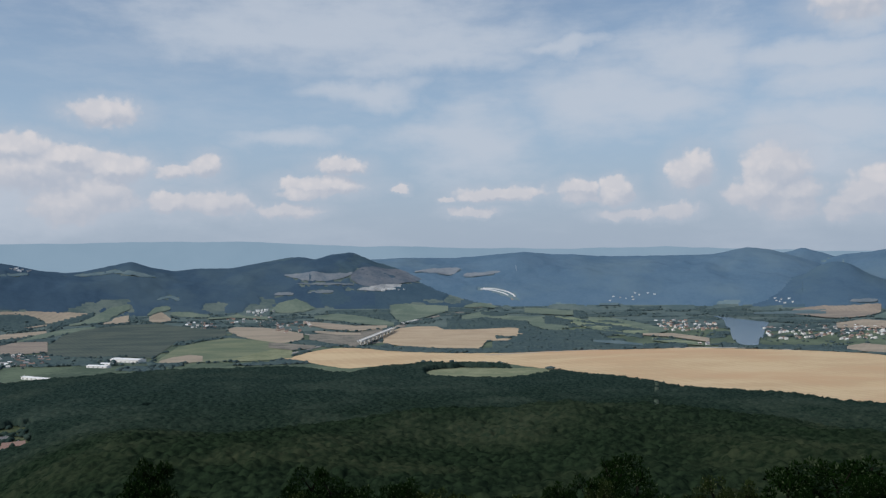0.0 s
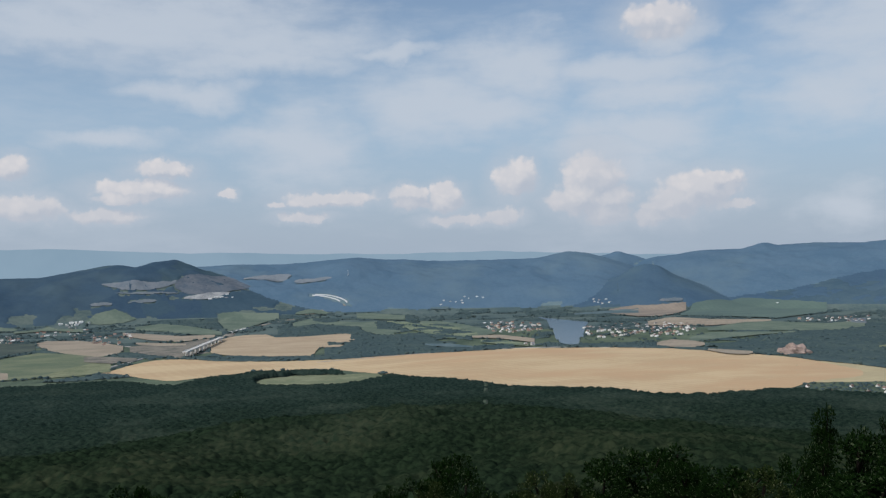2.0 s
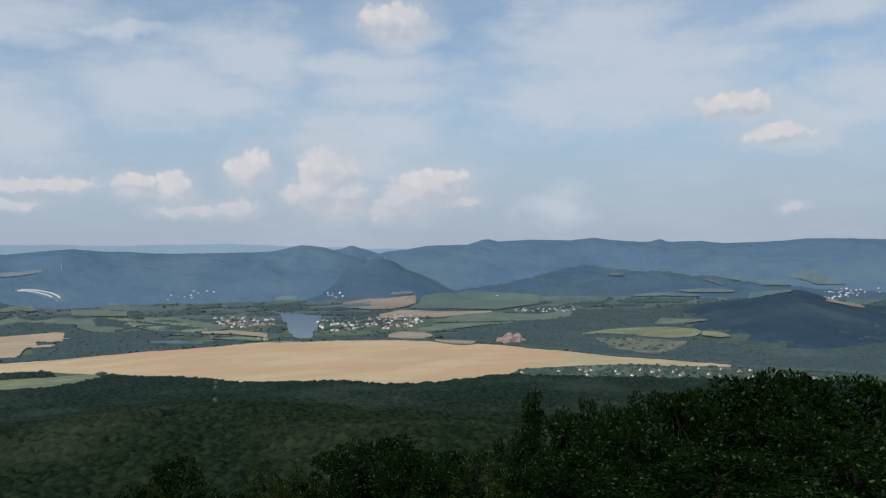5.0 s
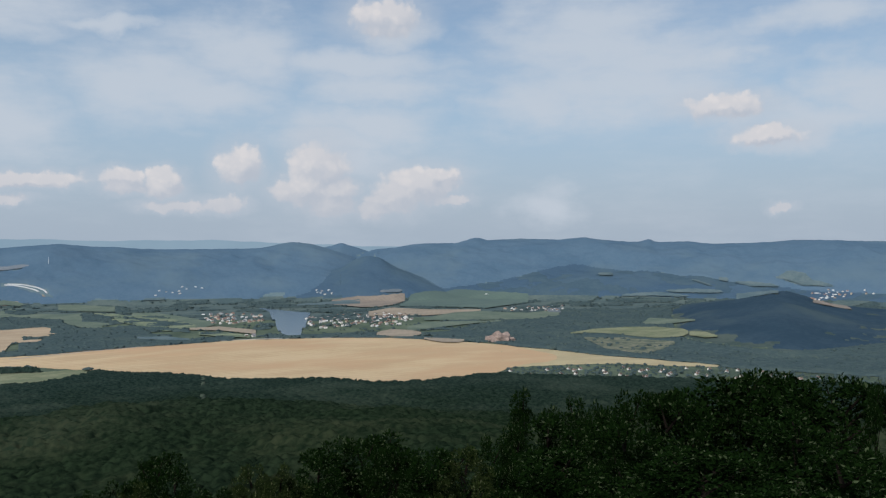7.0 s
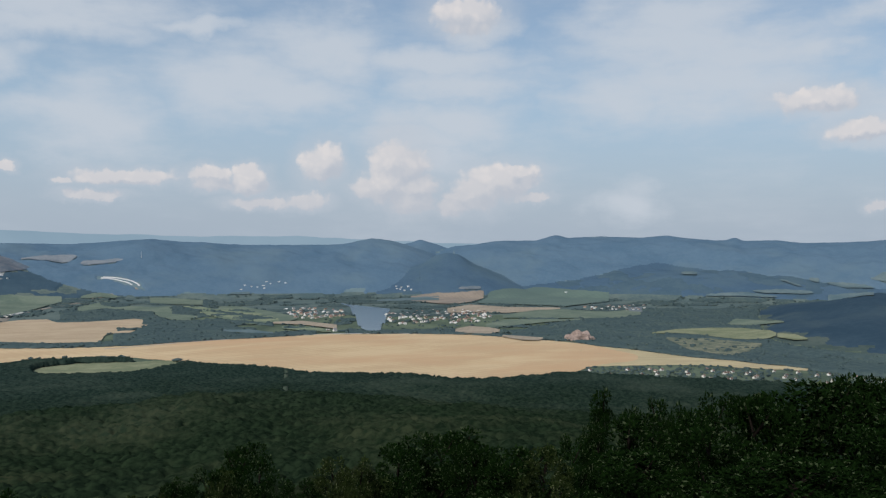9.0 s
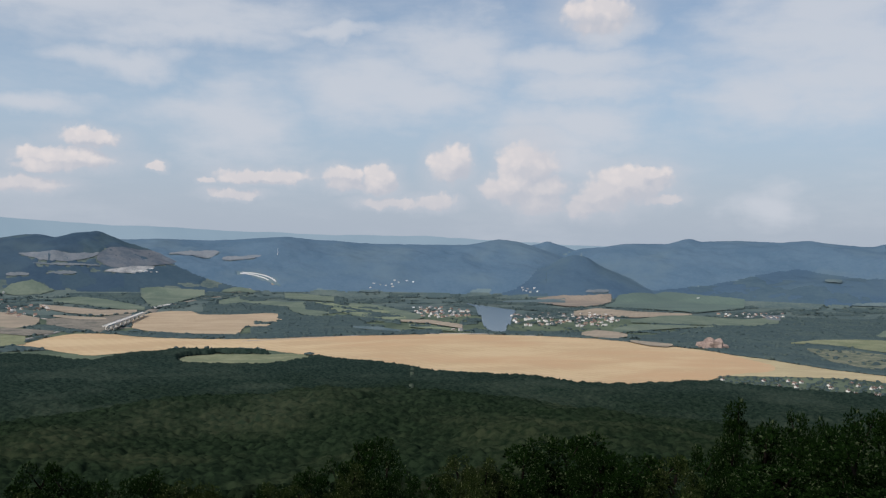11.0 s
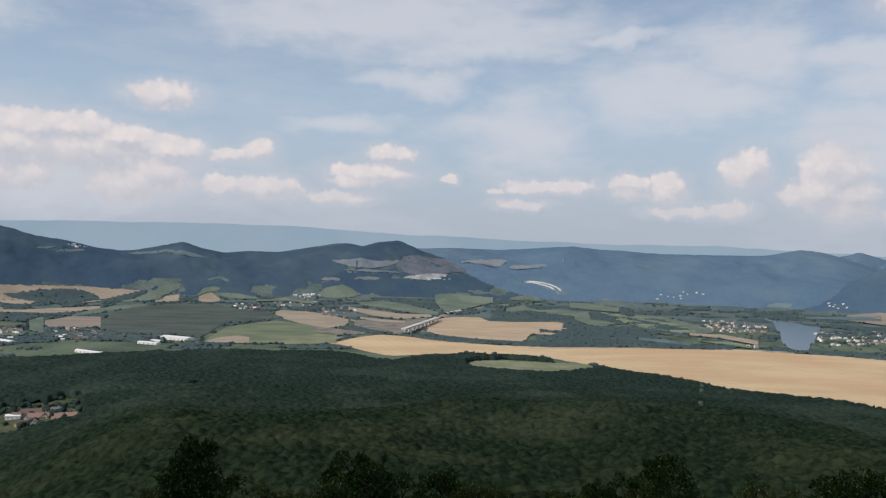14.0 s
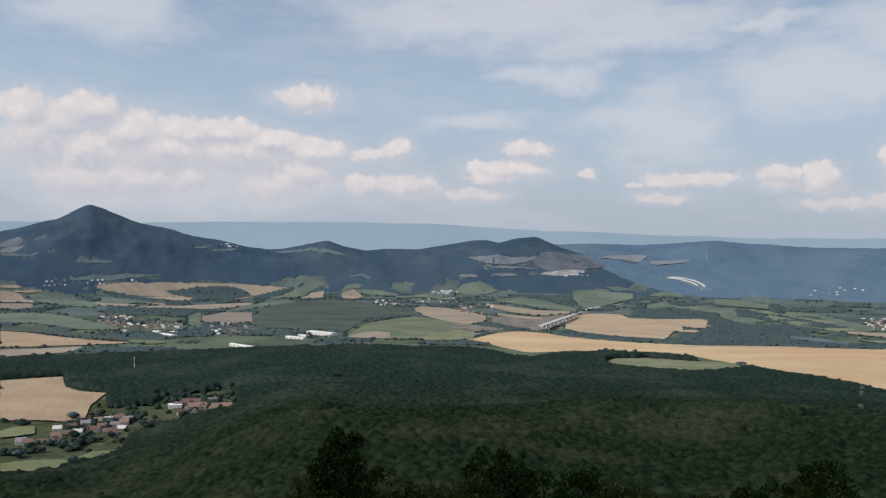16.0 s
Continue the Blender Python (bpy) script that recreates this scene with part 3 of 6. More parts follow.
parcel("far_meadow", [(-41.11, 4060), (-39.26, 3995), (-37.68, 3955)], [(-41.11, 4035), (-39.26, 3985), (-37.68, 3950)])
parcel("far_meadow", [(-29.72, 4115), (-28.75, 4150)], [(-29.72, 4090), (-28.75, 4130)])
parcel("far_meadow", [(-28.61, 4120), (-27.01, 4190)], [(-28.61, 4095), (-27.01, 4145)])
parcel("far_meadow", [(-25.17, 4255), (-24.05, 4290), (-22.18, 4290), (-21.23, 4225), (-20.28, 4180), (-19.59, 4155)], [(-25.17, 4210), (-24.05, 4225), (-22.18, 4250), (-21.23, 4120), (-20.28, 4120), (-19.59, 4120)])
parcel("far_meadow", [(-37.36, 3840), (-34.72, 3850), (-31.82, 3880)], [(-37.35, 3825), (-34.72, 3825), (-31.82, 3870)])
parcel("straw3", [(-35.65, 3800), (-35.06, 3810), (-33.03, 3820), (-31.29, 3830), (-29.53, 3835), (-27.73, 3835), (-25.9, 3830), (-24.04, 3810), (-23.66, 3805)], [(-35.65, 3790), (-34.38, 3770), (-32.68, 3730), (-31.29, 3585), (-30.02, 3510), (-29.88, 3695), (-26.99, 3570), (-25.89, 3690), (-24.78, 3770), (-23.66, 3795)])
parcel("meadow2", [(-35.39, 3770), (-34.38, 3760), (-33.02, 3575)], [(-35.39, 3530), (-34.38, 3400), (-33.02, 3460)])
parcel("straw3", [(-35.88, 3565), (-34.72, 3460), (-33.36, 3385)], [(-35.88, 3395), (-34.72, 3325), (-33.36, 3305)])
parcel("straw3", [(-33.36, 3280), (-31.64, 3330), (-30.59, 3290), (-27.72, 3370), (-26.07, 3415)], [(-33.36, 3230), (-31.64, 3205), (-30.59, 3160), (-29.16, 3080), (-27.72, 3155), (-26.07, 3305)])
parcel("meadow2", [(-27.72, 3025), (-26.63, 3255), (-25.15, 3440), (-23.28, 3520)], [(-27.72, 2975), (-26.62, 3070), (-25.15, 3220), (-23.28, 3400)])
parcel("meadow2", [(-24.78, 3720), (-23.29, 3790), (-22.35, 3840), (-21.22, 3870)], [(-24.78, 3590), (-23.29, 3680), (-22.35, 3770), (-21.21, 3830)])
parcel("straw3", [(-22.8, 3680), (-22.16, 3770), (-21.29, 3785)], [(-22.8, 3580), (-22.15, 3580), (-21.28, 3640)])
parcel("meadow2", [(-20.18, 3790), (-19.69, 3835), (-18.73, 3850)], [(-20.18, 3770), (-19.69, 3795), (-18.73, 3810)])
parcel("straw3", [(-20.07, 3770), (-19.3, 3800), (-18.72, 3755)], [(-20.06, 3610), (-19.3, 3575), (-18.72, 3645)])
parcel("meadow2", [(-18.73, 3805), (-17.57, 3790), (-16.22, 3765)], [(-18.73, 3770), (-17.57, 3755), (-16.22, 3750)])
parcel("far_meadow", [(-19.69, 3915), (-18.74, 3935), (-18.16, 3910)], [(-19.69, 3890), (-18.73, 3915), (-18.16, 3870)])
parcel("darkcrop", [(-26.07, 2810), (-25.15, 3170), (-24.03, 3375), (-21.78, 3515), (-19.49, 3510), (-17.18, 3225), (-15.25, 3105)], [(-26.07, 2545), (-25.14, 2490), (-23.27, 2425), (-21.76, 2420), (-19.86, 2330), (-18.52, 2710), (-16.79, 2785), (-15.24, 2850)])
parcel("crop", [(-19.66, 2265), (-18.33, 2585), (-16.79, 2710), (-15.05, 2800), (-12.91, 2680), (-10.97, 2550)], [(-19.66, 2210), (-18.32, 2200), (-16.39, 2190), (-14.07, 2180), (-12.51, 2170), (-10.96, 2210)])
parcel("straw3", [(-19.47, 2265), (-18.71, 2330), (-17.55, 2370), (-16.78, 2330)], [(-19.47, 2210), (-18.7, 2200), (-17.55, 2200), (-16.78, 2210)])
parcel("meadow4", [(-14.84, 2230), (-13.68, 2320), (-12.52, 2390), (-10.97, 2490)], [(-14.84, 2175), (-12.9, 2170), (-10.96, 2200)])
parcel("straw3", [(-15.17, 3130), (-14.67, 3210), (-12.92, 3145), (-11.37, 3010), (-10.21, 2850)], [(-15.17, 3050), (-14.66, 2850), (-13.3, 2700), (-11.75, 2570), (-10.59, 2610), (-10.2, 2715)])
parcel("stubble", [(-29.23, 2830), (-27.72, 2975), (-26.03, 2965)], [(-29.23, 2640), (-27.71, 2610), (-26.03, 2645)])
parcel("meadow2", [(-30.12, 2830), (-29.3, 2975)], [(-30.12, 2550), (-29.3, 2490)])
parcel("stubble", [(-32.33, 3480), (-31.46, 3410)], [(-32.33, 3370), (-31.46, 3305)])
parcel("meadow2", [(-41.1, 3140), (-39.26, 3145), (-37.35, 2980), (-35.72, 2690), (-34.31, 2535)], [(-41.1, 2825), (-39.26, 2770), (-37.35, 2565), (-35.71, 2495), (-34.31, 2485)])
parcel("meadow2", [(-39.57, 3770), (-38.63, 3785), (-37.03, 3765), (-35.72, 3505)], [(-39.57, 3730), (-38.63, 3560), (-37.03, 3365), (-35.72, 3290)])
parcel("straw3", [(-41.11, 3800), (-40.5, 3790), (-39.88, 3770), (-39.26, 3665)], [(-41.1, 3650), (-40.19, 3625), (-39.26, 3575)])
parcel("stubble", [(-41.1, 3590), (-40.19, 3570), (-39.32, 3550)], [(-41.1, 3325), (-40.19, 3305), (-39.32, 3360)])
parcel("straw3", [(-40.34, 3795), (-38.79, 3790)], [(-40.34, 3785), (-38.79, 3780)])
parcel("straw3", [(-41.11, 3830), (-39.88, 3815)], [(-41.11, 3810), (-39.88, 3805)])
parcel("straw6", [(-41.1, 2565), (-39.57, 2490), (-37.99, 2380), (-36.37, 2290), (-34.71, 2230), (-33.87, 2210)], [(-41.1, 2225), (-39.57, 2200), (-37.99, 2195), (-36.37, 2185), (-34.71, 2190), (-33.87, 2190)])
parcel("straw3", [(-41.1, 2170), (-39.25, 2150), (-37.35, 2155), (-36.53, 2165)], [(-41.1, 2050), (-39.25, 2050), (-37.35, 2065), (-36.53, 2125)])
parcel("darkcrop", [(-41.1, 2740), (-39.26, 2615), (-37.35, 2485), (-34.71, 2330), (-31.63, 2240)], [(-41.1, 2580), (-39.26, 2500), (-37.35, 2375), (-34.71, 2250), (-31.63, 2190)])
parcel("crop", [(-33.77, 2245), (-32.67, 2230), (-31.56, 2210)], [(-33.77, 2210), (-32.67, 2165), (-31.56, 2165)])
parcel("straw6", [(-41.1, 1710), (-39.25, 1715), (-37.6, 1715), (-37.53, 1605), (-36.69, 1545), (-35.14, 1515)], [(-41.1, 1345), (-39.25, 1330), (-37.66, 1300), (-36.36, 1305), (-36.03, 1410), (-35.14, 1510)])
parcel("meadow", [(-41.1, 1270), (-40.18, 1295), (-39.18, 1280)], [(-41.1, 1215), (-40.18, 1215), (-39.18, 1225)])
parcel("meadow", [(-41.1, 1070), (-39.56, 1080), (-37.33, 1075), (-36.02, 1110), (-34.25, 1110)], [(-41.09, 1040), (-39.24, 1040), (-37.01, 1045), (-35.36, 1045), (-34.25, 1090)])
parcel("meadow2", [(-12.43, 3785), (-11.77, 3835), (-10.61, 3850), (-9.37, 3790)], [(-12.43, 3770), (-11.38, 3760), (-10.22, 3765), (-9.37, 3780)])
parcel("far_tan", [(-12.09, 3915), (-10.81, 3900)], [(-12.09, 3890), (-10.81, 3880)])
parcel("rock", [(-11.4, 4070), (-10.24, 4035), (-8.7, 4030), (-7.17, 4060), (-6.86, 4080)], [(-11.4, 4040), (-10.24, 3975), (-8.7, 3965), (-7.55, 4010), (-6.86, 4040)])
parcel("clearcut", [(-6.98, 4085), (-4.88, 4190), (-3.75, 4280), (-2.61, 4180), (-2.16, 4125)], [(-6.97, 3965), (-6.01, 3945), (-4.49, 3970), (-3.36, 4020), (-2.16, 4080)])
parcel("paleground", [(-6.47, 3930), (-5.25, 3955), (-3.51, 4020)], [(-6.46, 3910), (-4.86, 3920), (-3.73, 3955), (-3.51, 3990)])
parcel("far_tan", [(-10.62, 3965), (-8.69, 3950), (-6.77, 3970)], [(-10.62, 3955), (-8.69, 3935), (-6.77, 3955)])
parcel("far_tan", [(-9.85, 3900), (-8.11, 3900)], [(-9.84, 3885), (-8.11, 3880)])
parcel("meadow2", [(-9.44, 3635), (-7.9, 3750), (-6.37, 3580), (-4.84, 3335), (-4.08, 3190)], [(-9.44, 3480), (-7.9, 3350), (-6.36, 3180), (-4.84, 3075), (-4.08, 3065)])
parcel("straw3", [(-10.21, 3385), (-8.67, 3255), (-6.75, 3100), (-4.54, 3080)], [(-10.21, 3245), (-8.66, 3010), (-6.74, 2880), (-5.22, 2930), (-4.53, 2990)])
parcel("meadow2", [(-4.28, 3805), (-3.34, 3820), (-1.84, 3810), (-0.36, 3810)], [(-4.28, 3715), (-3.71, 3195), (-2.58, 3290), (-1.09, 3610), (-0.36, 3760)])
parcel("straw2", [(-4.83, 2710), (-3.7, 2955), (-2.57, 3020), (-1.08, 3000), (-0.71, 2860), (1.12, 2850), (4.0, 2915), (4.7, 2855)], [(-4.83, 2490), (-3.69, 2400), (-1.07, 2330), (1.87, 2305), (2.22, 2505), (3.65, 2495), (4.71, 2710)])
parcel("bare", [(-9.82, 2810), (-8.66, 2845), (-6.74, 2840), (-4.84, 2935)], [(-9.81, 2645), (-8.65, 2535), (-6.73, 2400), (-4.83, 2605)])
parcel("meadow2", [(0.57, 3490), (2.2, 3760), (3.63, 3480), (5.74, 3365), (6.09, 3290)], [(0.57, 3270), (2.2, 3390), (3.64, 3250), (5.74, 3135), (6.09, 3190)])
parcel("meadow2", [(4.86, 3810), (6.42, 3810), (8.13, 3705)], [(4.86, 3600), (6.43, 3495), (8.13, 3435)])
parcel("meadow2", [(5.4, 3125), (6.78, 3235), (7.8, 2960)], [(5.4, 2970), (6.78, 2895), (7.81, 2885)])
parcel("meadow2", [(9.14, 3360), (10.45, 3350), (12.06, 3160), (13.63, 2955), (14.25, 2920)], [(9.14, 3185), (10.46, 2915), (12.07, 2695), (13.64, 2725), (14.25, 2790)])
parcel("far_meadow", [(9.82, 2500), (11.12, 2505), (12.72, 2405)], [(9.82, 2460), (11.12, 2430), (12.72, 2365)])
parcel("far_pale", [(-2.62, 4260), (-1.13, 4290), (0.52, 4360)], [(-2.62, 4200), (-0.76, 4205), (0.53, 4230)])
parcel("far_pale", [(0.71, 4235), (2.16, 4230), (3.24, 4200)], [(0.72, 4155), (2.17, 4165), (3.24, 4175)])
parcel("meadow2", [(0.74, 3820), (1.83, 3860), (2.91, 3840)], [(0.74, 3780), (1.83, 3805), (2.91, 3785)])
parcel("meadow3", [(6.77, 3425), (8.13, 3355), (9.47, 3150), (10.79, 2850)], [(6.78, 3290), (8.14, 3030), (9.48, 2870), (10.79, 2710)])
parcel("straw3", [(-9.43, 2940), (-7.89, 2870), (-6.36, 2805)], [(-9.43, 2875), (-7.89, 2770), (-6.36, 2750)])
parcel("bare", [(-12.52, 2595), (-10.97, 2535), (-9.42, 2470)], [(-12.52, 2450), (-10.97, 2370), (-9.42, 2410)])
parcel("meadow2", [(-16.41, 3715), (-14.48, 3770), (-12.54, 3670)], [(-16.41, 3615), (-14.48, 3660), (-12.54, 3480)])
parcel("stubble", [(21.99, 3745), (23.53, 3765), (25.25, 3770), (26.96, 3790)], [(21.98, 3570), (23.91, 3410), (25.06, 3410), (26.2, 3530), (26.96, 3740)])
parcel("far_tan", [(25.26, 3810), (26.78, 3830)], [(25.25, 3790), (26.78, 3805)])
parcel("straw3", [(24.48, 3190), (26.01, 3380), (28.46, 3275), (32.17, 3265)], [(24.48, 3005), (26.0, 3030), (28.46, 3005), (30.32, 3070), (32.17, 3210)])
parcel("crop2", [(26.58, 3530), (27.34, 3780), (28.85, 3875), (30.34, 3950), (32.54, 3905), (35.41, 3855)], [(26.58, 3440), (28.84, 3415), (30.7, 3370), (32.53, 3325), (35.41, 3650)])
parcel("meadow2", [(28.27, 2890), (30.33, 3125), (32.17, 3185), (33.62, 3145), (35.4, 3110), (37.5, 3265)], [(28.27, 2810), (30.32, 2810), (32.16, 2830), (33.97, 2845), (36.1, 2890), (37.5, 3030)])
parcel("meadow2", [(27.13, 2615), (28.46, 2750), (31.06, 2780), (33.61, 2825)], [(27.13, 2455), (28.45, 2555), (31.06, 2680), (33.61, 2780)])
parcel("straw3", [(25.04, 2455), (25.99, 2550), (27.32, 2510), (28.07, 2445)], [(25.04, 2350), (25.99, 2300), (27.32, 2295), (28.07, 2370)])
parcel("straw3", [(28.26, 2265), (29.57, 2250), (31.05, 2220)], [(28.26, 2210), (29.57, 2130), (30.68, 2130), (31.05, 2190)])
parcel("far_tan", [(36.74, 3335), (37.6, 3375)], [(36.74, 3150), (37.6, 3135)])
parcel("meadow3", [(8.15, 3200), (10.04, 3250), (11.18, 3155), (13.08, 2805)], [(8.15, 3015), (10.03, 2775), (11.17, 2635), (13.08, 2710)])
parcel("straw3", [(12.7, 2710), (14.62, 2730), (16.94, 2595)], [(12.7, 2655), (14.62, 2610), (16.94, 2480)])
parcel("meadow3", [(13.27, 2585), (15.01, 2540), (16.55, 2450)], [(13.27, 2505), (15.0, 2430), (16.55, 2390)])
parcel("far_meadow", [(9.45, 2510), (11.16, 2475), (12.69, 2415)], [(9.45, 2460), (11.16, 2400), (12.69, 2375)])
parcel("meadow2", [(5.18, 3385), (6.29, 3420), (7.4, 2980)], [(5.17, 3010), (6.28, 2830), (7.39, 2770)])
parcel("far_meadow", [(9.86, 3845), (11.19, 3855)], [(9.86, 3830), (11.19, 3830)])
parcel("far_meadow", [(19.67, 3610), (21.99, 3735), (23.91, 3740)], [(19.67, 3515), (21.98, 3570), (23.91, 3595)])
parcel("water", [(17.23, 3470), (17.92, 3405), (18.89, 3310), (20.55, 3200)], [(17.22, 3410), (17.84, 3290), (18.07, 2810), (18.15, 3065), (18.33, 2605), (18.76, 2460), (19.34, 2410), (19.92, 2425), (20.08, 2740), (20.19, 2550), (20.35, 2965), (20.55, 3125)])
parcel("meadow4", [(38.25, 2420), (39.75, 2530), (41.61, 2585), (43.8, 2630), (45.59, 2455), (45.94, 2375)], [(38.24, 2395), (39.75, 2435), (41.6, 2430), (43.79, 2335), (45.59, 2305), (45.94, 2335)])
parcel("meadow4", [(46.01, 2370), (47.0, 2315), (47.76, 2245)], [(46.01, 2300), (47.0, 2230), (47.76, 2230)])
parcel("heath", [(39.18, 2340), (41.97, 2355), (45.05, 2235)], [(39.18, 2315), (40.67, 2080), (43.05, 1980), (45.05, 2190)])
parcel("meadow2", [(43.0, 2765), (43.44, 2960), (44.88, 2815), (46.38, 2600)], [(43.0, 2700), (43.44, 2730), (44.88, 2665), (46.37, 2570)])
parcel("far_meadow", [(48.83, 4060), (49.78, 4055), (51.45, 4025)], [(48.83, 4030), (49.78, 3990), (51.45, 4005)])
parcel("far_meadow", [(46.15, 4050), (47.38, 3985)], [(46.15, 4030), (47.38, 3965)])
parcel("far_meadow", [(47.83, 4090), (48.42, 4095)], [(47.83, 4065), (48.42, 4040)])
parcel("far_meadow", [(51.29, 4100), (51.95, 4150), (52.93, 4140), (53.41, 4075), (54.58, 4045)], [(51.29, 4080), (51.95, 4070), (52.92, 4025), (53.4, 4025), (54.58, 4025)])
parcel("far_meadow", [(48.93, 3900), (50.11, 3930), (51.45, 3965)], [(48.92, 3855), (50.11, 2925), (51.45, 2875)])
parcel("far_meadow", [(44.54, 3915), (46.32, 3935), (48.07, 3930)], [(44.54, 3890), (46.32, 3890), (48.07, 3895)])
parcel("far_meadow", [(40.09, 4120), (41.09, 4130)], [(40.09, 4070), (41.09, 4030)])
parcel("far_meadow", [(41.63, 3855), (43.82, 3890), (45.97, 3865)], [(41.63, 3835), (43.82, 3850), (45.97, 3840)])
parcel("stubble", [(53.46, 2920), (54.35, 3860), (55.6, 3070)], [(53.46, 2850), (54.35, 2970), (55.6, 3010)])


def clear(edge):
    """Ground kept free of woods: hamlets and roads on the hills."""
    STRIPS.append(("clear", np.array([e[0] for e in edge]), np.array([e[1] for e in edge]), np.array([e[2] for e in edge])))


clear([(1.75, 3985, 4010), (2.7, 3972, 4010), (3.5, 3940, 3998), (4.0, 3905, 3975), (4.4, 3890, 3940)])


def inside(kinds, az, r, margin=0.0):
    hit = np.zeros(len(az), bool)
    for kind, a, near, far in STRIPS:
        if kinds is None or kind in kinds:
            hit |= (az > a[0]) & (az < a[-1]) & (r > np.interp(az, a, near) - margin) & (r < np.interp(az, a, far) + margin)
    return hit


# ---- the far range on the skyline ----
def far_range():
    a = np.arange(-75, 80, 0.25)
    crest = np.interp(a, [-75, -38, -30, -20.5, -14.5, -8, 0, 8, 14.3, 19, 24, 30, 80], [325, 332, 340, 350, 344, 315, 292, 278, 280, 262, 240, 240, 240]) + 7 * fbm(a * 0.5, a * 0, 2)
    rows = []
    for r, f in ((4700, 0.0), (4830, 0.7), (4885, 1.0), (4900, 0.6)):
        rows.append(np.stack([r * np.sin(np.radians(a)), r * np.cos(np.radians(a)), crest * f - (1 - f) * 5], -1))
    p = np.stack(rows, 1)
    return tagged(new("backdrop", mesh_of("backdrop", p.reshape(-1, 3), grid_faces(len(a), 4)[:, ::-1], 4, MAT["range"], True)), "glowing backdrop of far hills, haze in its pale blue", "hills", kind="structure")


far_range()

# ---- woods ----
rng = np.random.default_rng(4)


def ico(level):
    bm = bmesh.new()
    bmesh.ops.create_icosphere(bm, subdivisions=level, radius=1.0)
    v = np.array([p.co[:] for p in bm.verts])
    f = np.array([[q.index for q in t.verts] for t in bm.faces])
    bm.free()
    return v, f


def crown_shapes(level, count, bumpy):
    """Uneven crowns with an open underside, about one unit wide."""
    v, f = ico(level)
    f = f[v[f][:, :, 2].mean(1) > -0.45]
    used = np.unique(f)
    back = np.zeros(len(v), int)
    back[used] = np.arange(len(used))
    v, f = v[used], back[f]
    out = []
    for i in range(count):
        d = 1 + bumpy * np.array([noise.noise(Vector(q) * 1.7 + Vector((i * 7.3, 0, 0))) for q in v]) + 0.5 * bumpy * rng.uniform(-1, 1, len(v))
        out.append(v * d[:, None] * 0.5)
    return out, f


def wood(name, label, points, wide, tall, lift, shapes, mat):
    """One stand of crowns, each standing on the ground: its crowns' widths and depths, and how high their middles are."""
    variants, f = shapes
    n = len(points)
    pick = rng.integers(0, len(variants), n)
    base = np.stack(variants)[pick]
    turn = rng.uniform(0, 6.283, n)
    c, s = np.cos(turn)[:, None], np.sin(turn)[:, None]
    w, h = wide[:, None], tall[:, None]
    x = (base[..., 0] * c - base[..., 1] * s) * w + points[:, 0:1]
    y = (base[..., 0] * s + base[..., 1] * c) * w + points[:, 1:2]
    z = base[..., 2] * h + points[:, 2:3] + lift[:, None]
    verts = np.stack([x, y, z], -1).reshape(-1, 3)
    faces = (f[None] + (np.arange(n) * len(variants[0]))[:, None, None]).reshape(-1, 3)
    return tagged(new(name, mesh_of(name, verts, faces, 3, mat, True)), label, "trees", kind="stuff")


def sow(a0, a1, r0, r1, spacing):
    """Points about that far apart over a sector of the plan."""
    area = radians(a1 - a0) * (r1 * r1 - r0 * r0) / 2
    n = int(area / spacing ** 2)
    az = rng.uniform(a0, a1, n)
    r = np.sqrt(rng.uniform(r0 * r0, r1 * r1, n))
    return az, r


EDGE = ([-75, -41.5, -37.5, -35.4, -33.6, -32.6, -27.2, -26.4, -23, -19, -12, -10, -8.5, -7.2, -5, -3.75, -1.8, 0.5, 2.8, 4.4, 6.3, 7.2, 8, 14, 19, 22, 25.4, 29, 32, 33.6, 34.2, 41, 48, 52, 70],
        [1000, 1005, 1030, 1060, 1150, 1190, 1195, 1950, 1940, 1990, 1950, 1910, 1800, 1760, 1880, 1884, 1940, 1925, 1890, 1825, 1755, 1720, 1710, 1630, 1610, 1590, 1490, 1530, 1590, 1600, 1540, 1570, 1580, 1560, 1550])


def far_edge(az):
    return np.interp(az, *EDGE) + 14 * fbm(az * 2.2, az * 0, 21)


def grove_mask(az, r):
    """Where the valley floor carries trees."""
    x, y = r * np.sin(np.radians(az)), r * np.cos(np.radians(az))
    return fbm(x / 120, y / 75, 31)


GROVES = []
GROVES.append([(-0.43, 2980, 3280), (0.54, 2830, 3560), (2.86, 2830, 3540), (5.17, 2900, 3180)])
GROVES.append([(2.64, 2310, 2520), (3.61, 2320, 2640), (6.68, 2320, 2840), (9.72, 2360, 2780), (10.46, 2420, 2570)])
GROVES.append([(-8.66, 3780, 3830), (-8.4, 3780, 3840), (-8.14, 3770, 3850), (-7.88, 3760, 3860), (-7.61, 3750, 3870), (-7.35, 3680, 3890), (-7.09, 3620, 3900), (-6.82, 3590, 3900), (-6.56, 3560, 3900), (-6.3, 3540, 3900), (-6.03, 3510, 3900), (-5.77, 3480, 3910), (-5.5, 3460, 3920), (-5.24, 3430, 3920), (-4.97, 3410, 3930), (-4.71, 3390, 3930), (-4.44, 3390, 3920), (-4.18, 3380, 3910), (-3.91, 3380, 3900), (-3.65, 3380, 3900), (-3.38, 3370, 3880), (-3.12, 3370, 3870)])
GROVES.append([(-7.57, 2390, 2460), (-3.36, 2220, 2350), (0.51, 2140, 2300), (4.37, 2150, 2310), (10.08, 2220, 2390), (15.6, 2340, 2440)])
